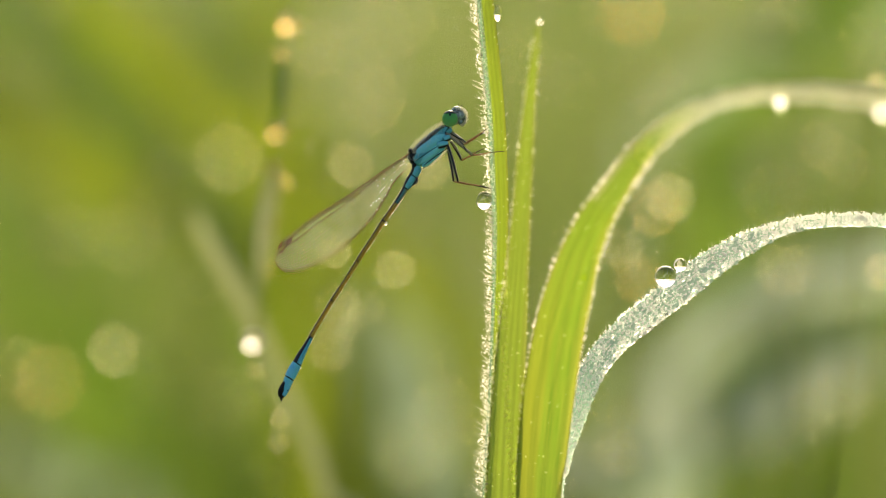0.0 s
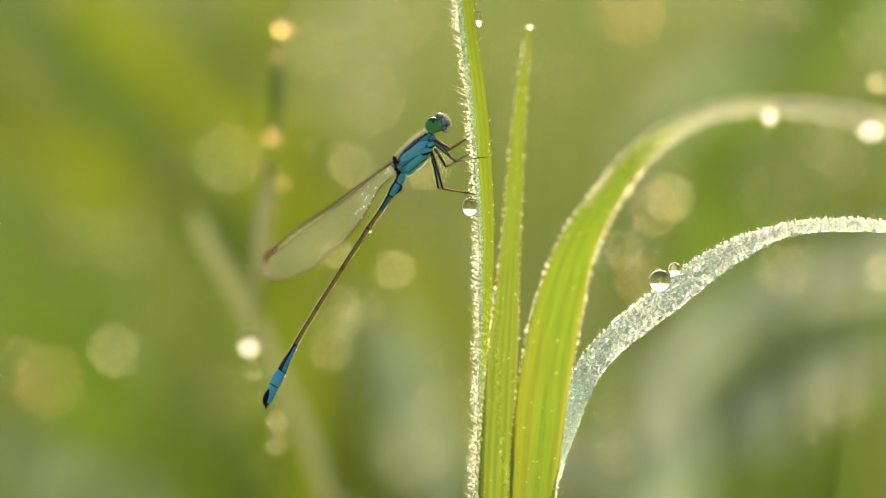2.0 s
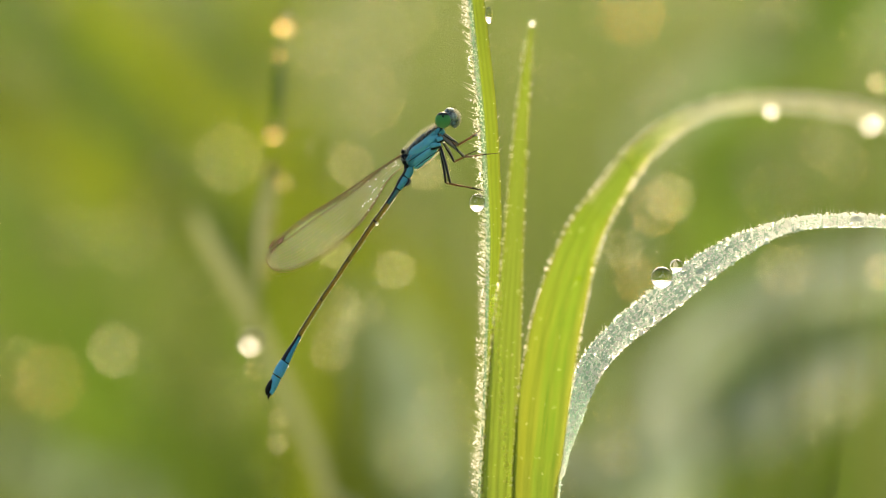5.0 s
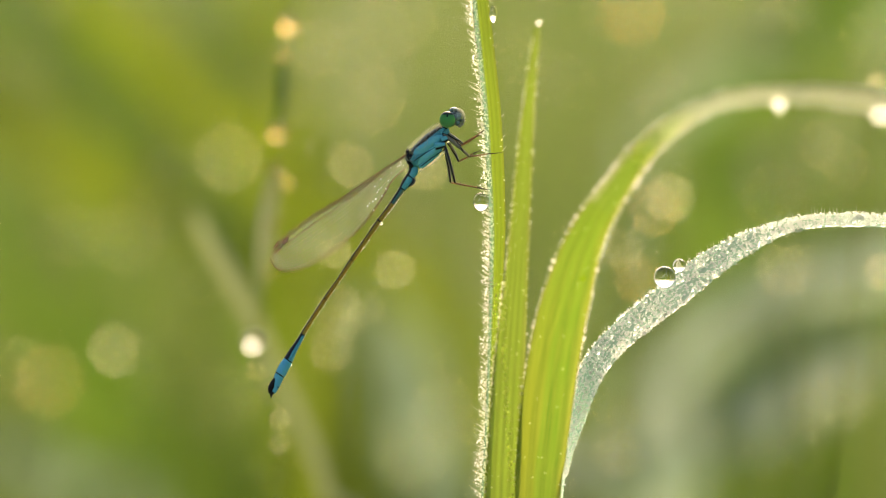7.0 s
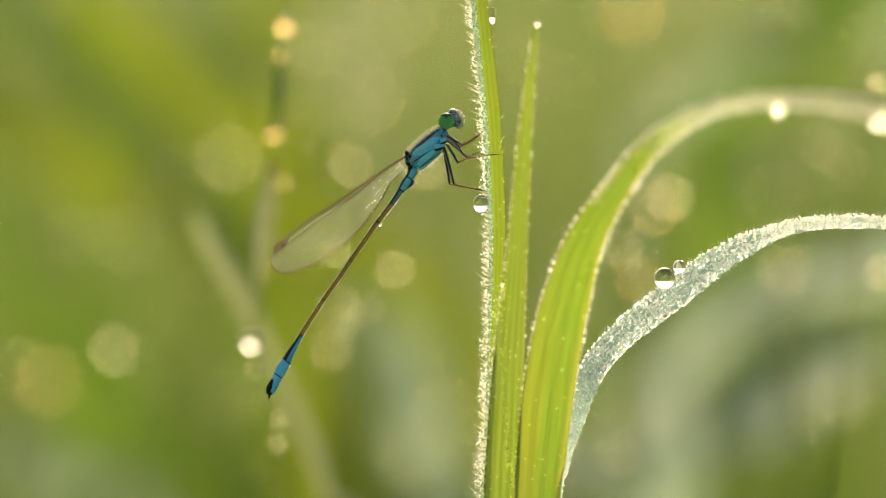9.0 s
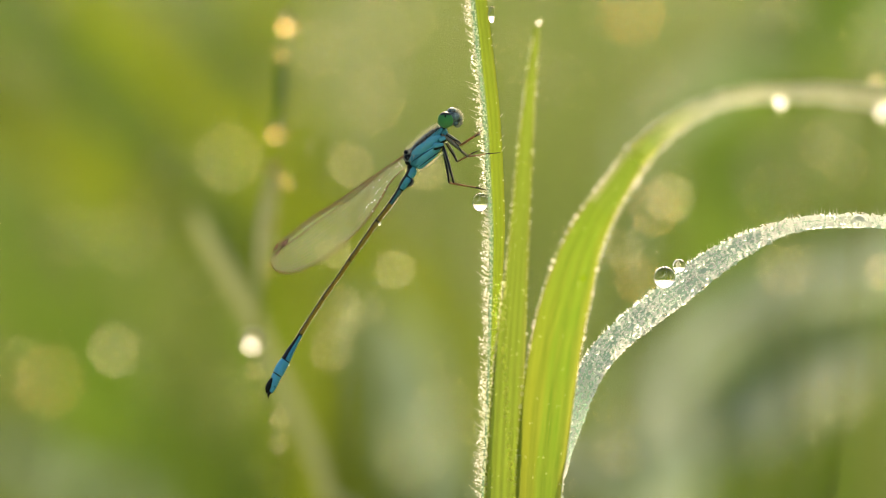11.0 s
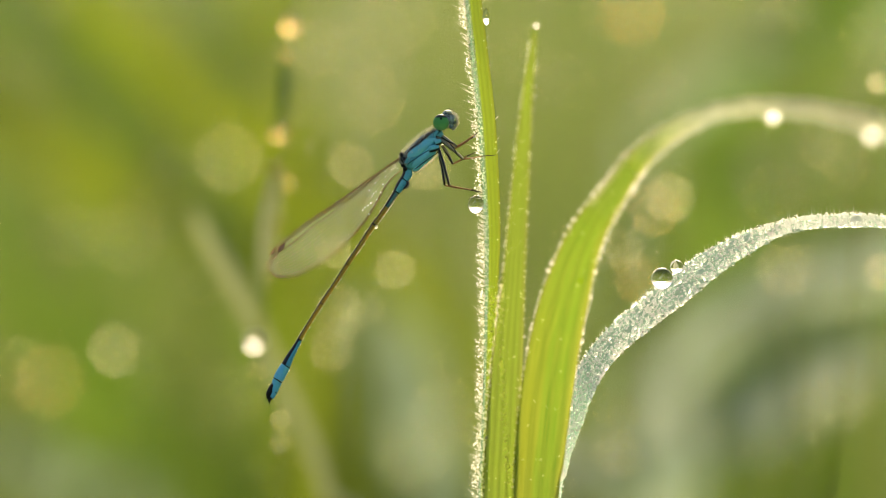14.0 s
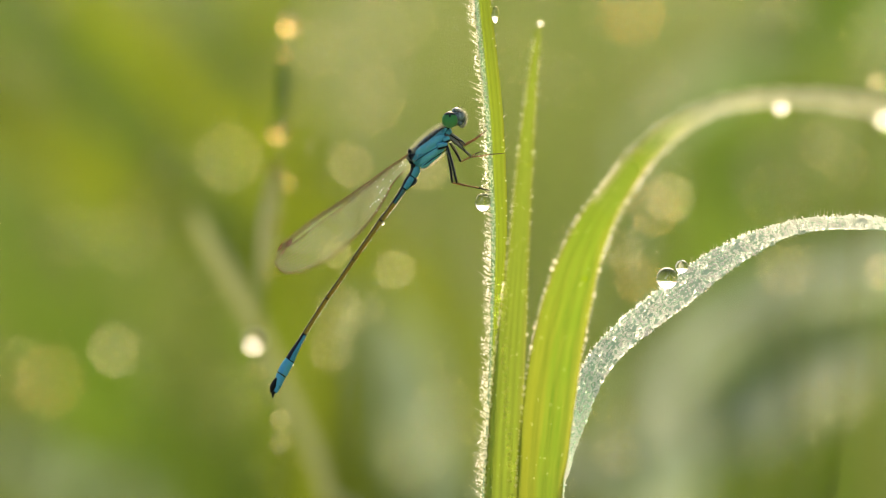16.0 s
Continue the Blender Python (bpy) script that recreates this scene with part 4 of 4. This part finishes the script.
        fuzz.append(hair(grid(790 - 44 * t, 264 + 34 * t + 4 * math.sin(3.1 * t), rng.uniform(-0.0004, 0.0004)), Vector((0.6, -0.8, rng.uniform(-0.5, 0.5))), rng.uniform(3, 6) * STEP, 0.35 * STEP))
    fly_part("hairs", joined(fuzz), HAIR, first, "short pale hairs", kind="stuff", at=hinge)
    dew += [(grid(683, 396, -0.0001), 3.2 * STEP), (grid(532, 652), 1.8 * STEP)]
    fly_part("fine_dew", drops(dew, 2), WATER_FINE, first, "tiny sparkling dew drops", kind="stuff", at=hinge)
    HINGED["abdomen"] = ([first], hinge - FLY_AT)


def build_fly_legs():
    rng = random.Random(23)
    legs = (
        ((797, 234), (824, 253), (855, 233), (862, 228), -0.0006),
        ((797, 239), (821, 256), (848, 240), (858, 234), 0.0006),
        ((790, 236), (836, 275), (868, 270), (894, 268), -0.0010),
        ((798, 250), (817, 284), (842, 270), (860, 262), 0.0008),
        ((790, 250), (811, 322), (850, 329), (869, 334), -0.0008),
        ((791, 254), (803, 321), (838, 328), (866, 334), 0.0008))
    for hip, knee, ankle, toe, d in legs:
        ends = [(*hip, 3.0, d * 0.6), ((hip[0] + knee[0]) / 2 + 1, (hip[1] + knee[1]) / 2, 3.0, d), (*knee, 2.2, d)]
        p, r = line(ends, 10)
        leg = fly_part("leg", tube(p, r, 12, 1.0, BACK), THIGH_SKIN, label="thin black and buff spiny leg")
        p, r = line([(*knee, 1.6, d), ((knee[0] + ankle[0]) / 2, (knee[1] + ankle[1]) / 2 + 0.6, 1.4, d), (*ankle, 1.1, d * 0.6)], 10)
        shin = fly_part("shin", tube(p, r, 8, 1.0, BACK), LEG_AMBER, leg)
        q, s = line([(*ankle, 1.1, d * 0.6), ((ankle[0] + toe[0]) / 2, (ankle[1] + toe[1]) / 2, 0.9, d * 0.6), (*toe, 0.6, d * 0.6 - 0.0002)], 8)
        fly_part("foot", tube(q, s, 6, 1.0, BACK), LEG_SKIN, leg)
        spikes = []
        for k in range(16):
            i = rng.randrange(1, 9)
            way = Vector((rng.uniform(-0.2, 1), rng.choice((-1, 1)), rng.uniform(-0.4, 0.4)))
            spikes.append(hair(p[i], way, rng.uniform(3, 7) * STEP, 0.3 * STEP))
        fly_part("spines", joined(spikes), LEG_SKIN, leg, kind="stuff")


def build_fly_wings():
    rng = random.Random(24)
    root = grid(727, 282)
    front = spline([(727, 270), (700, 288), (673, 307), (633, 336), (596, 361), (560, 384), (522, 414), (506, 427), (496, 440)], 60)
    rear = spline([(728, 292), (712, 306), (696, 324), (682, 350), (660, 384), (627, 420), (590, 450), (548, 473), (520, 481), (503, 480)], 60)
    made = []
    for turn, d in ((0.0, -0.0004), (-1.1, -0.00015), (0.8, 0.00015), (-0.5, 0.0004)):
        turn_by = Matrix.Translation(root) @ Matrix.Rotation(radians(turn), 4, "Z") @ Matrix.Translation(-root)

        def spot(i, w, d=d, turn_by=turn_by):
            i = min(max(i, 0), 58.999)
            j, f = int(i), i - int(i)
            u, v = (front[j] * (1 - f) + front[j + 1] * f) * (1 - w) + (rear[j] * (1 - f) + rear[j + 1] * f) * w
            bulge = 12 * (i / 59) ** 5 * math.sin(math.pi * w)
            u, v = u - 0.85 * bulge, v + 0.5 * bulge
            wave = 0.00006 * math.sin(w * 20) + 0.00004 * math.sin(i * 0.3)
            return turn_by @ grid(u, v, d + wave)

        m = 10
        verts, faces = [], []
        for i in range(60):
            verts.extend(spot(i, k / m) for k in range(m + 1))
        for i in range(59):
            for k in range(m):
                a = i * (m + 1) + k
                faces.append((a, a + 1, a + m + 2, a + m + 1))
        wing = part("wing", shifted((verts, faces), root), MEMBRANE, FLY, "clear glassy wing with fine brown veins")
        wing.location = root - FLY_AT
        veins, front_pair = [], d == -0.0004

        def rib(pts, r):
            veins.append(tube(pts, [r * STEP] * len(pts), 4, closed=False))

        rib([spot(i, 0.0) for i in range(0, 60, 2)] + [spot(59, 0)], 0.8 if front_pair else 0.35)
        rib([spot(i, 1.0) for i in range(0, 60, 2)] + [spot(59, 1)], 0.55 if front_pair else 0.3)
        rib([spot(59, w / 12) for w in range(13)], 0.55 if front_pair else 0.3)
        if front_pair:
            rib([spot(i, 0.10) for i in range(0, 30, 2)], 0.75)
            rib([spot(i, 0.05) for i in range(24, 59, 2)], 0.5)
            rib([spot(i, 0.06 + 0.09 * min(1, i / 20)) for i in range(0, 59, 2)], 0.7)
            for k in range(10):
                w0, start = 0.20 + 0.08 * k, (1, 12, 2, 18, 4, 20, 8, 24, 14, 20)[k]
                rib([spot(i, w0 + 0.015 * math.sin(i * 0.1)) for i in range(start, 60, 2)], rng.uniform(0.26, 0.36))
            rows = [0.0, 0.14] + [0.20 + 0.08 * k for k in range(10)] + [1.0]
            for k, (w0, w1) in enumerate(zip(rows, rows[1:])):
                x = 8.0 + 1.6 * k + rng.random()
                while x < 58.5:
                    rib([spot(x, w0), spot(x + 0.5 * (w0 + w1), w1)], rng.uniform(0.2, 0.3))
                    x += rng.uniform(1.1, 2.0) * (0.7 if w0 > 0.75 else 1.0)
            rib([spot(25, 0), spot(25, 0.08), spot(26, 0.16), spot(26, 0.24)], 0.7)
        at = (46, 53, 53, 47)[len(made)]
        mark = [spot(i, w) - root + Vector((0, 0, s)) for s in (0.00002, -0.00002) for i, w in ((at, 0.03), (at + 4, 0.03), (at + 5.5, 0.14), (at + 1.5, 0.14))]
        if len(made) < 2:
            rib([m + root + Vector((0, 0, 0.00002)) for m in (mark[0], mark[1], mark[2], mark[3], mark[0])], 0.75)
        part("wing_spot", (mark, [(0, 1, 2, 3), (7, 6, 5, 4), (0, 4, 5, 1), (1, 5, 6, 2), (2, 6, 7, 3), (3, 7, 4, 0)]), STIGMA, wing, "dark red-brown spot near the wing tip")
        part("vein_net", shifted(joined(veins), root), VEIN, wing, "fine brown net of veins", kind="stuff")
        if d in (-0.0004, 0.0004):
            dew = [(spot(rng.randrange(2, 22), rng.random()) + Vector((0, 0, 0.00003)), rng.uniform(0.6, 1.4) * STEP) for k in range(10)]
            dew += [(spot(rng.randrange(16, 27), rng.uniform(0.7, 1.0)) + Vector((0, 0, 0.00003)), rng.uniform(0.7, 1.5) * STEP) for k in range(5)]
            part("fine_dew", shifted(drops(dew, 2), root), WATER_FINE, wing, "tiny sparkling dew drops", kind="stuff")
        made.append(wing)
    HINGED["wings"] = (made, root - FLY_AT)


build_fly_body()
build_fly_abdomen()
build_fly_legs()
build_fly_wings()


# ---- what moves: the clump and the insect rock in the breeze ----
def motions():
    FLY_ROWS = (
        (0, 0, 0, 0), (0.5, 0, 0, 0), (1, -24.2, 12.1, 1.85), (1.5, -20.9, 9.6, 0.75),
        (2, -28.5, 12.9, 1.23), (2.5, -27.7, 8.8, 0.32), (3, -18.5, 7.2, 0.32), (3.5, -25.4, 7.7, 0.55),
        (4, -23, 6.2, 0.05), (6.5, -3.2, -0.8, -0.97), (7, -5, 1.7, -0.36), (7.5, -5, 3.2, -0.36),
        (8, -2.7, 1.8, -0.7), (8.5, -13.6, 5.7, -0.36), (9, -6.8, 4.1, -0.44), (11.5, -8.3, 2.5, 0.13),
        (12, -11.2, 5.1, 0.37), (12.5, -38.7, 23.9, 2.68), (13, -20.2, 6.8, 0.62), (13.5, -15.8, 7.9, 0.4),
        (14, -15.9, 6.8, 0.06), (14.5, 5.4, -0.1, -0.86), (15, -0.2, 0.5, -0.7), (15.5, -2.2, 1, -0.45),
        (16, -1.3, 1.6, -0.97),
    )
    BLADE_HAIRY = (
        (0, 0, 0, 0), (0.5, 0, 0, 0), (1, 97.7, 6.9, 1.19), (1.5, 65.6, 6.6, 0.85),
        (2, 101.9, 8.9, 1.28), (2.5, 107.4, 5.8, 1.34), (3, 104.8, 4.5, 1.23), (3.5, 115.6, 4.4, 1.39),
        (4, 88.7, 5.1, 1.1), (6.5, 23.9, 0.9, 0.28), (7, 34.3, 1.8, 0.4), (7.5, 39.5, 3.6, 0.45),
        (8, 28.2, 2.4, 0.32), (8.5, 64.1, 4.9, 0.77), (9, 37.3, 4.6, 0.44), (11.5, 56.7, 2, 0.64),
        (12, 72.2, 4.3, 0.82), (12.5, 191.3, 13.9, 2.26), (13, 91.4, 4.6, 1.1), (13.5, 83.5, 6.8, 0.98),
        (14, 70.7, 5.8, 0.86), (14.5, 4.9, 1.8, 0), (15, 11.3, 2, 0.13), (15.5, 30, 1.9, 0.33),
        (16, 23.4, 2.9, 0.26),
    )
    BLADE_NARROW = (
        (0, 0, 0, 0), (0.5, 0, 0, 0), (1, 5.7, 7.7, 0.17), (1.5, 11.9, 6.2, 0.23),
        (2, 7.5, 9.3, 0.23), (2.5, 30.6, 6.3, 0.47), (3, 14.5, 4.2, 0.21), (3.5, 5.7, 3.1, 0.17),
        (4, 28.8, 4.7, 0.4), (6.5, -1.5, 0, 0.02), (7, -1.1, 1.5, 0), (7.5, 15.9, 3.1, 0.16),
        (8, -1.1, 2, -0.01), (8.5, -5.5, 4.6, 0.01), (9, -1.4, 4.6, 0.02), (11.5, -0, 1, 0.01),
        (12, -0.8, 3, 0.01), (12.5, 26.6, 14.4, 0.38), (13, 17.7, 4.7, 0.24), (13.5, 12.3, 7.2, 0.19),
        (14, -5.7, 6.1, 0), (14.5, 4, 2, -0.01), (15, -1.1, 2, -0.01), (15.5, -22.2, 1.3, -0.23),
        (16, -20.9, 2.3, -0.21),
    )
    BLADE_DEWY = (
        (0, 0, 0, 0), (0.5, 0, 0, 0), (1, -28.9, 4.6, -0.22), (1.5, -20.3, 4, -0.13),
        (2, -36.4, 6.1, -0.27), (2.5, 9.6, 3.9, 0.24), (3, 6.1, 2.4, 0.11), (3.5, -2.7, 2.2, 0.06),
        (4, -16.4, 2.7, -0.08), (6.5, 33.4, 0.3, 0.38), (7, 17.7, 1.5, 0.2), (7.5, 4.9, 3.1, 0.05),
        (8, 0, 1.5, 0), (8.5, -16.8, 4, -0.14), (9, -4.7, 2.9, -0.03), (11.5, -11.3, 1, -0.11),
        (12, -17.4, 2.2, -0.18), (12.5, -30.1, 9.8, -0.23), (13, 125.9, 2.8, 1.43), (13.5, 21.6, 5.5, 0.28),
        (14, 33.4, 4.6, 0.41), (14.5, -45.5, 0.8, -0.53), (15, -41.7, 1, -0.46), (15.5, 13.4, 1.9, 0.14),
        (16, -23.6, 2, -0.27),
    )
    STALK = (
        (0, 0, 0, 0), (0.5, -0.3, -0, 0.09), (1, -0, 3.1, 0), (1.5, -4.9, 2.7, 0.18),
        (2, -5.2, 3.8, 0.28), (2.5, -10.1, 2.6, 0.51), (3, -1.1, 1.5, 0.05), (3.5, -2.2, 1.5, 0.14),
        (4, -6.4, 1.8, 0.37), (6.5, 3.4, 0.4, -0.1), (7, 1.5, 1.6, 0), (7.5, 3.1, 1.6, 0),
        (8, -3.8, 1.5, 0.14), (8.5, -4.1, 1.9, 0.23), (9, -2.2, 1.5, 0.14), (11.5, -0, 0.4, 0),
        (12, -1.1, 1.9, 0.23), (12.5, 0, 6.9, -0.05), (13, 0.9, 1.9, 0.28), (13.5, -7.5, 3.8, 0.28),
        (14, 4.5, 2, -0.19), (14.5, 1.5, 1.2, -0.01), (15, 3.8, 1.6, -0.14), (15.5, 3.8, 0.4, -0.14),
        (16, 3.1, 1.6, 0),
    )
    BLADE_ARCH = (
        (0, 0, 0, 0), (0.5, 0, 0, 0), (1, 25.7, 7.8, 0.36), (1.5, -5.1, 5.8, 0.04),
        (2, -0.8, 9.2, 0.12), (2.5, 3.1, 5.9, 0.18), (3, 5, 3.7, 0.1), (3.5, 5.5, 2.9, 0.16),
        (4, 3.2, 4.3, 0.14), (6.5, 15.2, 0.4, 0.19), (7, -5.3, 1.8, -0.04), (7.5, -5, 3.3, -0.05),
        (8, -4.9, 1.8, -0.05), (8.5, -9.8, 4.9, -0.05), (9, -1.7, 4.6, 0), (11.5, 11.3, 1.3, 0.13),
        (12, 0.5, 3.4, 0.02), (12.5, 4.6, 14.8, 0.14), (13, -5.1, 4, 0.01), (13.5, 10, 7.7, 0.16),
        (14, -4.8, 5.8, 0), (14.5, -11.7, 2, -0.18), (15, -0.3, 2.2, -0.01), (15.5, -3.7, 1.5, -0.05),
        (16, 1.7, 3.1, 0),
    )
    ABDOMEN = (
        (0, 0), (0.5, -0.31), (1, -1.17), (1.5, -0.64),
        (2, -1.15), (2.5, -0.54), (3, -0.53), (3.5, -0.63),
        (4, -0.53), (6.5, -0.92), (7, -1.45), (7.5, -1.18),
        (8, -1.31), (8.5, -1.07), (9, -1.6), (11.5, -2.18),
        (12, -2.03), (12.5, -2.47), (13, -1.41), (13.5, -1.21),
        (14, -0.8), (14.5, -1.09), (15, -1.26), (15.5, -1.37),
        (16, -0.89),
    )
    WINGS = (
        (0, 0), (0.5, 0), (1, -0.54), (1.5, -0.13),
        (2, -0.52), (2.5, -0.47), (3, -0.64), (3.5, -0.37),
        (4, -0.18), (6.5, -0.01), (7, -0.29), (7.5, 0.06),
        (8, 0.25), (8.5, 0.55), (9, 0.03), (11.5, 0.11),
        (12, 0.41), (12.5, 0.56), (13, 0.73), (13.5, 0.82),
        (14, 0.96), (14.5, 0.82), (15, 0.92), (15.5, 0.95),
        (16, 1.52),
    )
    ARCH_SECTION_1 = (
        (0, 0, 0, 0), (0.5, 0, 0, 0), (1, 0.1, 4.6, -0.61), (1.5, -0.1, 1.9, -0.18),
        (2, -0.5, 4.8, -0.82), (2.5, -2, 4.1, -0.18), (3, -1.1, 3.1, -0.01), (3.5, -3.3, 2.5, 1.23),
        (4, -1.5, 4.1, -0.03), (6.5, 0.8, -0, -0.19), (7, 0.5, 0.4, -0.1), (7.5, -0, 1.2, -0.06),
        (8, -0.1, 1.1, -0.04), (8.5, -1.3, 1.6, 0.23), (9, 0.2, 3, -0.35), (11.5, 0.2, -0, 0.04),
        (12, -0.5, 1.2, 0.19), (12.5, -2.3, 9.5, -0.68), (13, -1, 3.6, -0.03), (13.5, -1.1, 4.8, -0.39),
        (14, -0.3, 4.9, -0.65), (14.5, -0.7, 2.2, -0.27), (15, -2.2, 1.8, 0.49), (15.5, 0.2, -0.1, 0.27),
        (16, -0.2, 1.5, -0.37),
    )
    ARCH_SECTION_2 = (
        (0, 0, 0, 0), (0.5, 0, 0, -0.32), (1, -2.9, 8.7, -1.01), (1.5, -1.5, 3.5, 0),
        (2, -2.3, 9.5, -0.9), (2.5, -6.2, 10, -0.68), (3, -4, 5.8, -0.47), (3.5, -9.1, 3.7, 0.37),
        (4, -5.8, 8.4, -0.47), (6.5, -0.5, 1.7, -0.18), (7, -0.3, 1.1, 0.23), (7.5, -1.6, 2.6, 0.06),
        (8, -1.7, 2.6, -0.14), (8.5, -2.9, 2.5, -0.25), (9, -1.3, 4.6, -0.51), (11.5, 0.4, -0.8, 0.05),
        (12, -3.1, 2.8, 0.04), (12.5, -8.8, 17.8, -1.43), (13, -4.6, 6.7, -0.3), (13.5, -5.9, 11.1, -0.78),
        (14, -4.4, 11, -0.99), (14.5, -2, 4.9, -0.55), (15, -5.3, 3.9, -0.19), (15.5, -1.4, -0.2, 0.18),
        (16, -0.1, 3, -0.68),
    )
    ARCH_SECTION_3 = (
        (0, 0, 0, 0), (0.5, 0.5, 1, -0.35), (1, -3.2, 12.3, -1.85), (1.5, 0, 3.1, 0.07),
        (2, -1.7, 11.3, -1.34), (2.5, -5.1, 11.8, -1.64), (3, -2.4, 7.5, -1.65), (3.5, -7.5, 5, -0.84),
        (4, -4.2, 10.1, -1.66), (6.5, 0.2, 2.1, -0.51), (7, 2.2, -0.5, -0.2), (7.5, -1.2, 2.5, -0.07),
        (8, -0.8, 3, -0.44), (8.5, -3, 4, -0.73), (9, 0.1, 6.1, -0.96), (11.5, 3.1, -1.7, -0.09),
        (12, -1, 2.8, -0.62), (12.5, -8.2, 22.6, -2.73), (13, -3.8, 8.3, -1.16), (13.5, -6.4, 14, -1.94),
        (14, -2.9, 13.6, -2.01), (14.5, -1.6, 6.2, -1.04), (15, -3.3, 4.8, -0.92), (15.5, 0.1, -0.3, -0.18),
        (16, 0.3, 4.5, -0.7),
    )
    ARCH_SECTION_4 = (
        (0, 0, 0, 0), (0.5, 1, 1, -0.22), (1, -5.7, 16.7, -2.71), (1.5, 0, 2.7, -0.12),
        (2, -3.3, 15.1, -2.19), (2.5, -10.2, 17.3, -3.05), (3, -6.5, 12.8, -2.22), (3.5, -16.1, 7.9, -1.13),
        (4, -9.2, 15.6, -2.49), (6.5, -1.9, 4, -0.75), (7, 0.7, 1.5, -0.43), (7.5, -2.2, 2.9, -0.36),
        (8, -2.8, 4.4, -0.79), (8.5, -5.6, 5.9, -0.91), (9, -0.9, 8.1, -1.24), (11.5, 3.1, -1.4, 0.1),
        (12, -2.5, 4.9, -1.02), (12.5, -13.8, 29.6, -4.62), (13, -7.6, 11.9, -1.82), (13.5, -10, 20, -3.45),
        (14, -5.4, 19.2, -3.54), (14.5, -3.2, 9.4, -1.65), (15, -6.4, 7.4, -1.2), (15.5, -0.9, 0.2, -0.06),
        (16, 0.8, 5.6, -0.83),
    )
    ARCH_SECTION_5 = (
        (0, 0, 0, 0), (0.5, 1.5, 2.2, -0.38), (1, -14.2, 27.1, -3.63), (1.5, -1.6, 3.8, -0.41),
        (2, -6.9, 23.4, -2.77), (2.5, -20, 28.8, -3.99), (3, -13.2, 19.5, -2.34), (3.5, -29.7, 11.7, -1.57),
        (4, -18, 23.9, -2.92), (6.5, -4.9, 6.1, -0.77), (7, -1.1, 1.6, -0.1), (7.5, -5.5, 4.6, -0.62),
        (8, -5.6, 7.6, -1.11), (8.5, -10.7, 9.1, -1.16), (9, -3.6, 13, -1.65), (11.5, 5.1, -2.2, 0.33),
        (12, -7.7, 8.3, -1.21), (12.5, -27.1, 48.6, -6.53), (13, -16.1, 18.3, -2.3), (13.5, -20.5, 32.9, -4.49),
        (14, -12.8, 33.2, -4.75), (14.5, -7.5, 15.3, -2.01), (15, -12.2, 11.5, -1.48), (15.5, -0.7, 0.2, -0.01),
        (16, 1.3, 9.1, -1.14),
    )
    walk(FLY, sway(FLY_AT)(FLY_ROWS))
    for rows, key in ((ABDOMEN, "abdomen"), (WINGS, "wings")):
        obs, at = HINGED[key]
        for ob in obs:
            walk(ob, [(t, Matrix.Translation(at) @ pose(0, 0, 0, 0, 0, a)) for t, a in rows])
    table = {tuple(HAIRY_AT): BLADE_HAIRY, tuple(NARROW_AT): BLADE_NARROW, tuple(ARCH_AT): BLADE_ARCH, tuple(DEWY_AT): BLADE_DEWY, tuple(STALK_AT): STALK}
    for ob, at, d in SWAYING:
        walk(ob, sway(at, d)(table[tuple(at)]))
    sections = [[(t, 0, 0, 0) for t, du, dv, a in BLADE_ARCH], ARCH_SECTION_1, ARCH_SECTION_2, ARCH_SECTION_3, ARCH_SECTION_4, ARCH_SECTION_5]
    for ob, at, d, c in ARCH_PARTS:
        k = STEP * (1 + d / DIST)
        i = max(j for j in range(5) if c >= ARCH_NODES[j])
        f = (c - ARCH_NODES[i]) / (ARCH_NODES[i + 1] - ARCH_NODES[i])
        rows = [(p[0], *(p[j] * (1 - f) + q[j] * f for j in (1, 2, 3))) for p, q in zip(sections[i], sections[i + 1])]
        walk(ob, [(t, Matrix.Translation(at + Vector((du * k, -dv * k, 0))) @ pose(0, 0, 0, 0, 0, a)) for t, du, dv, a in rows])


motions()
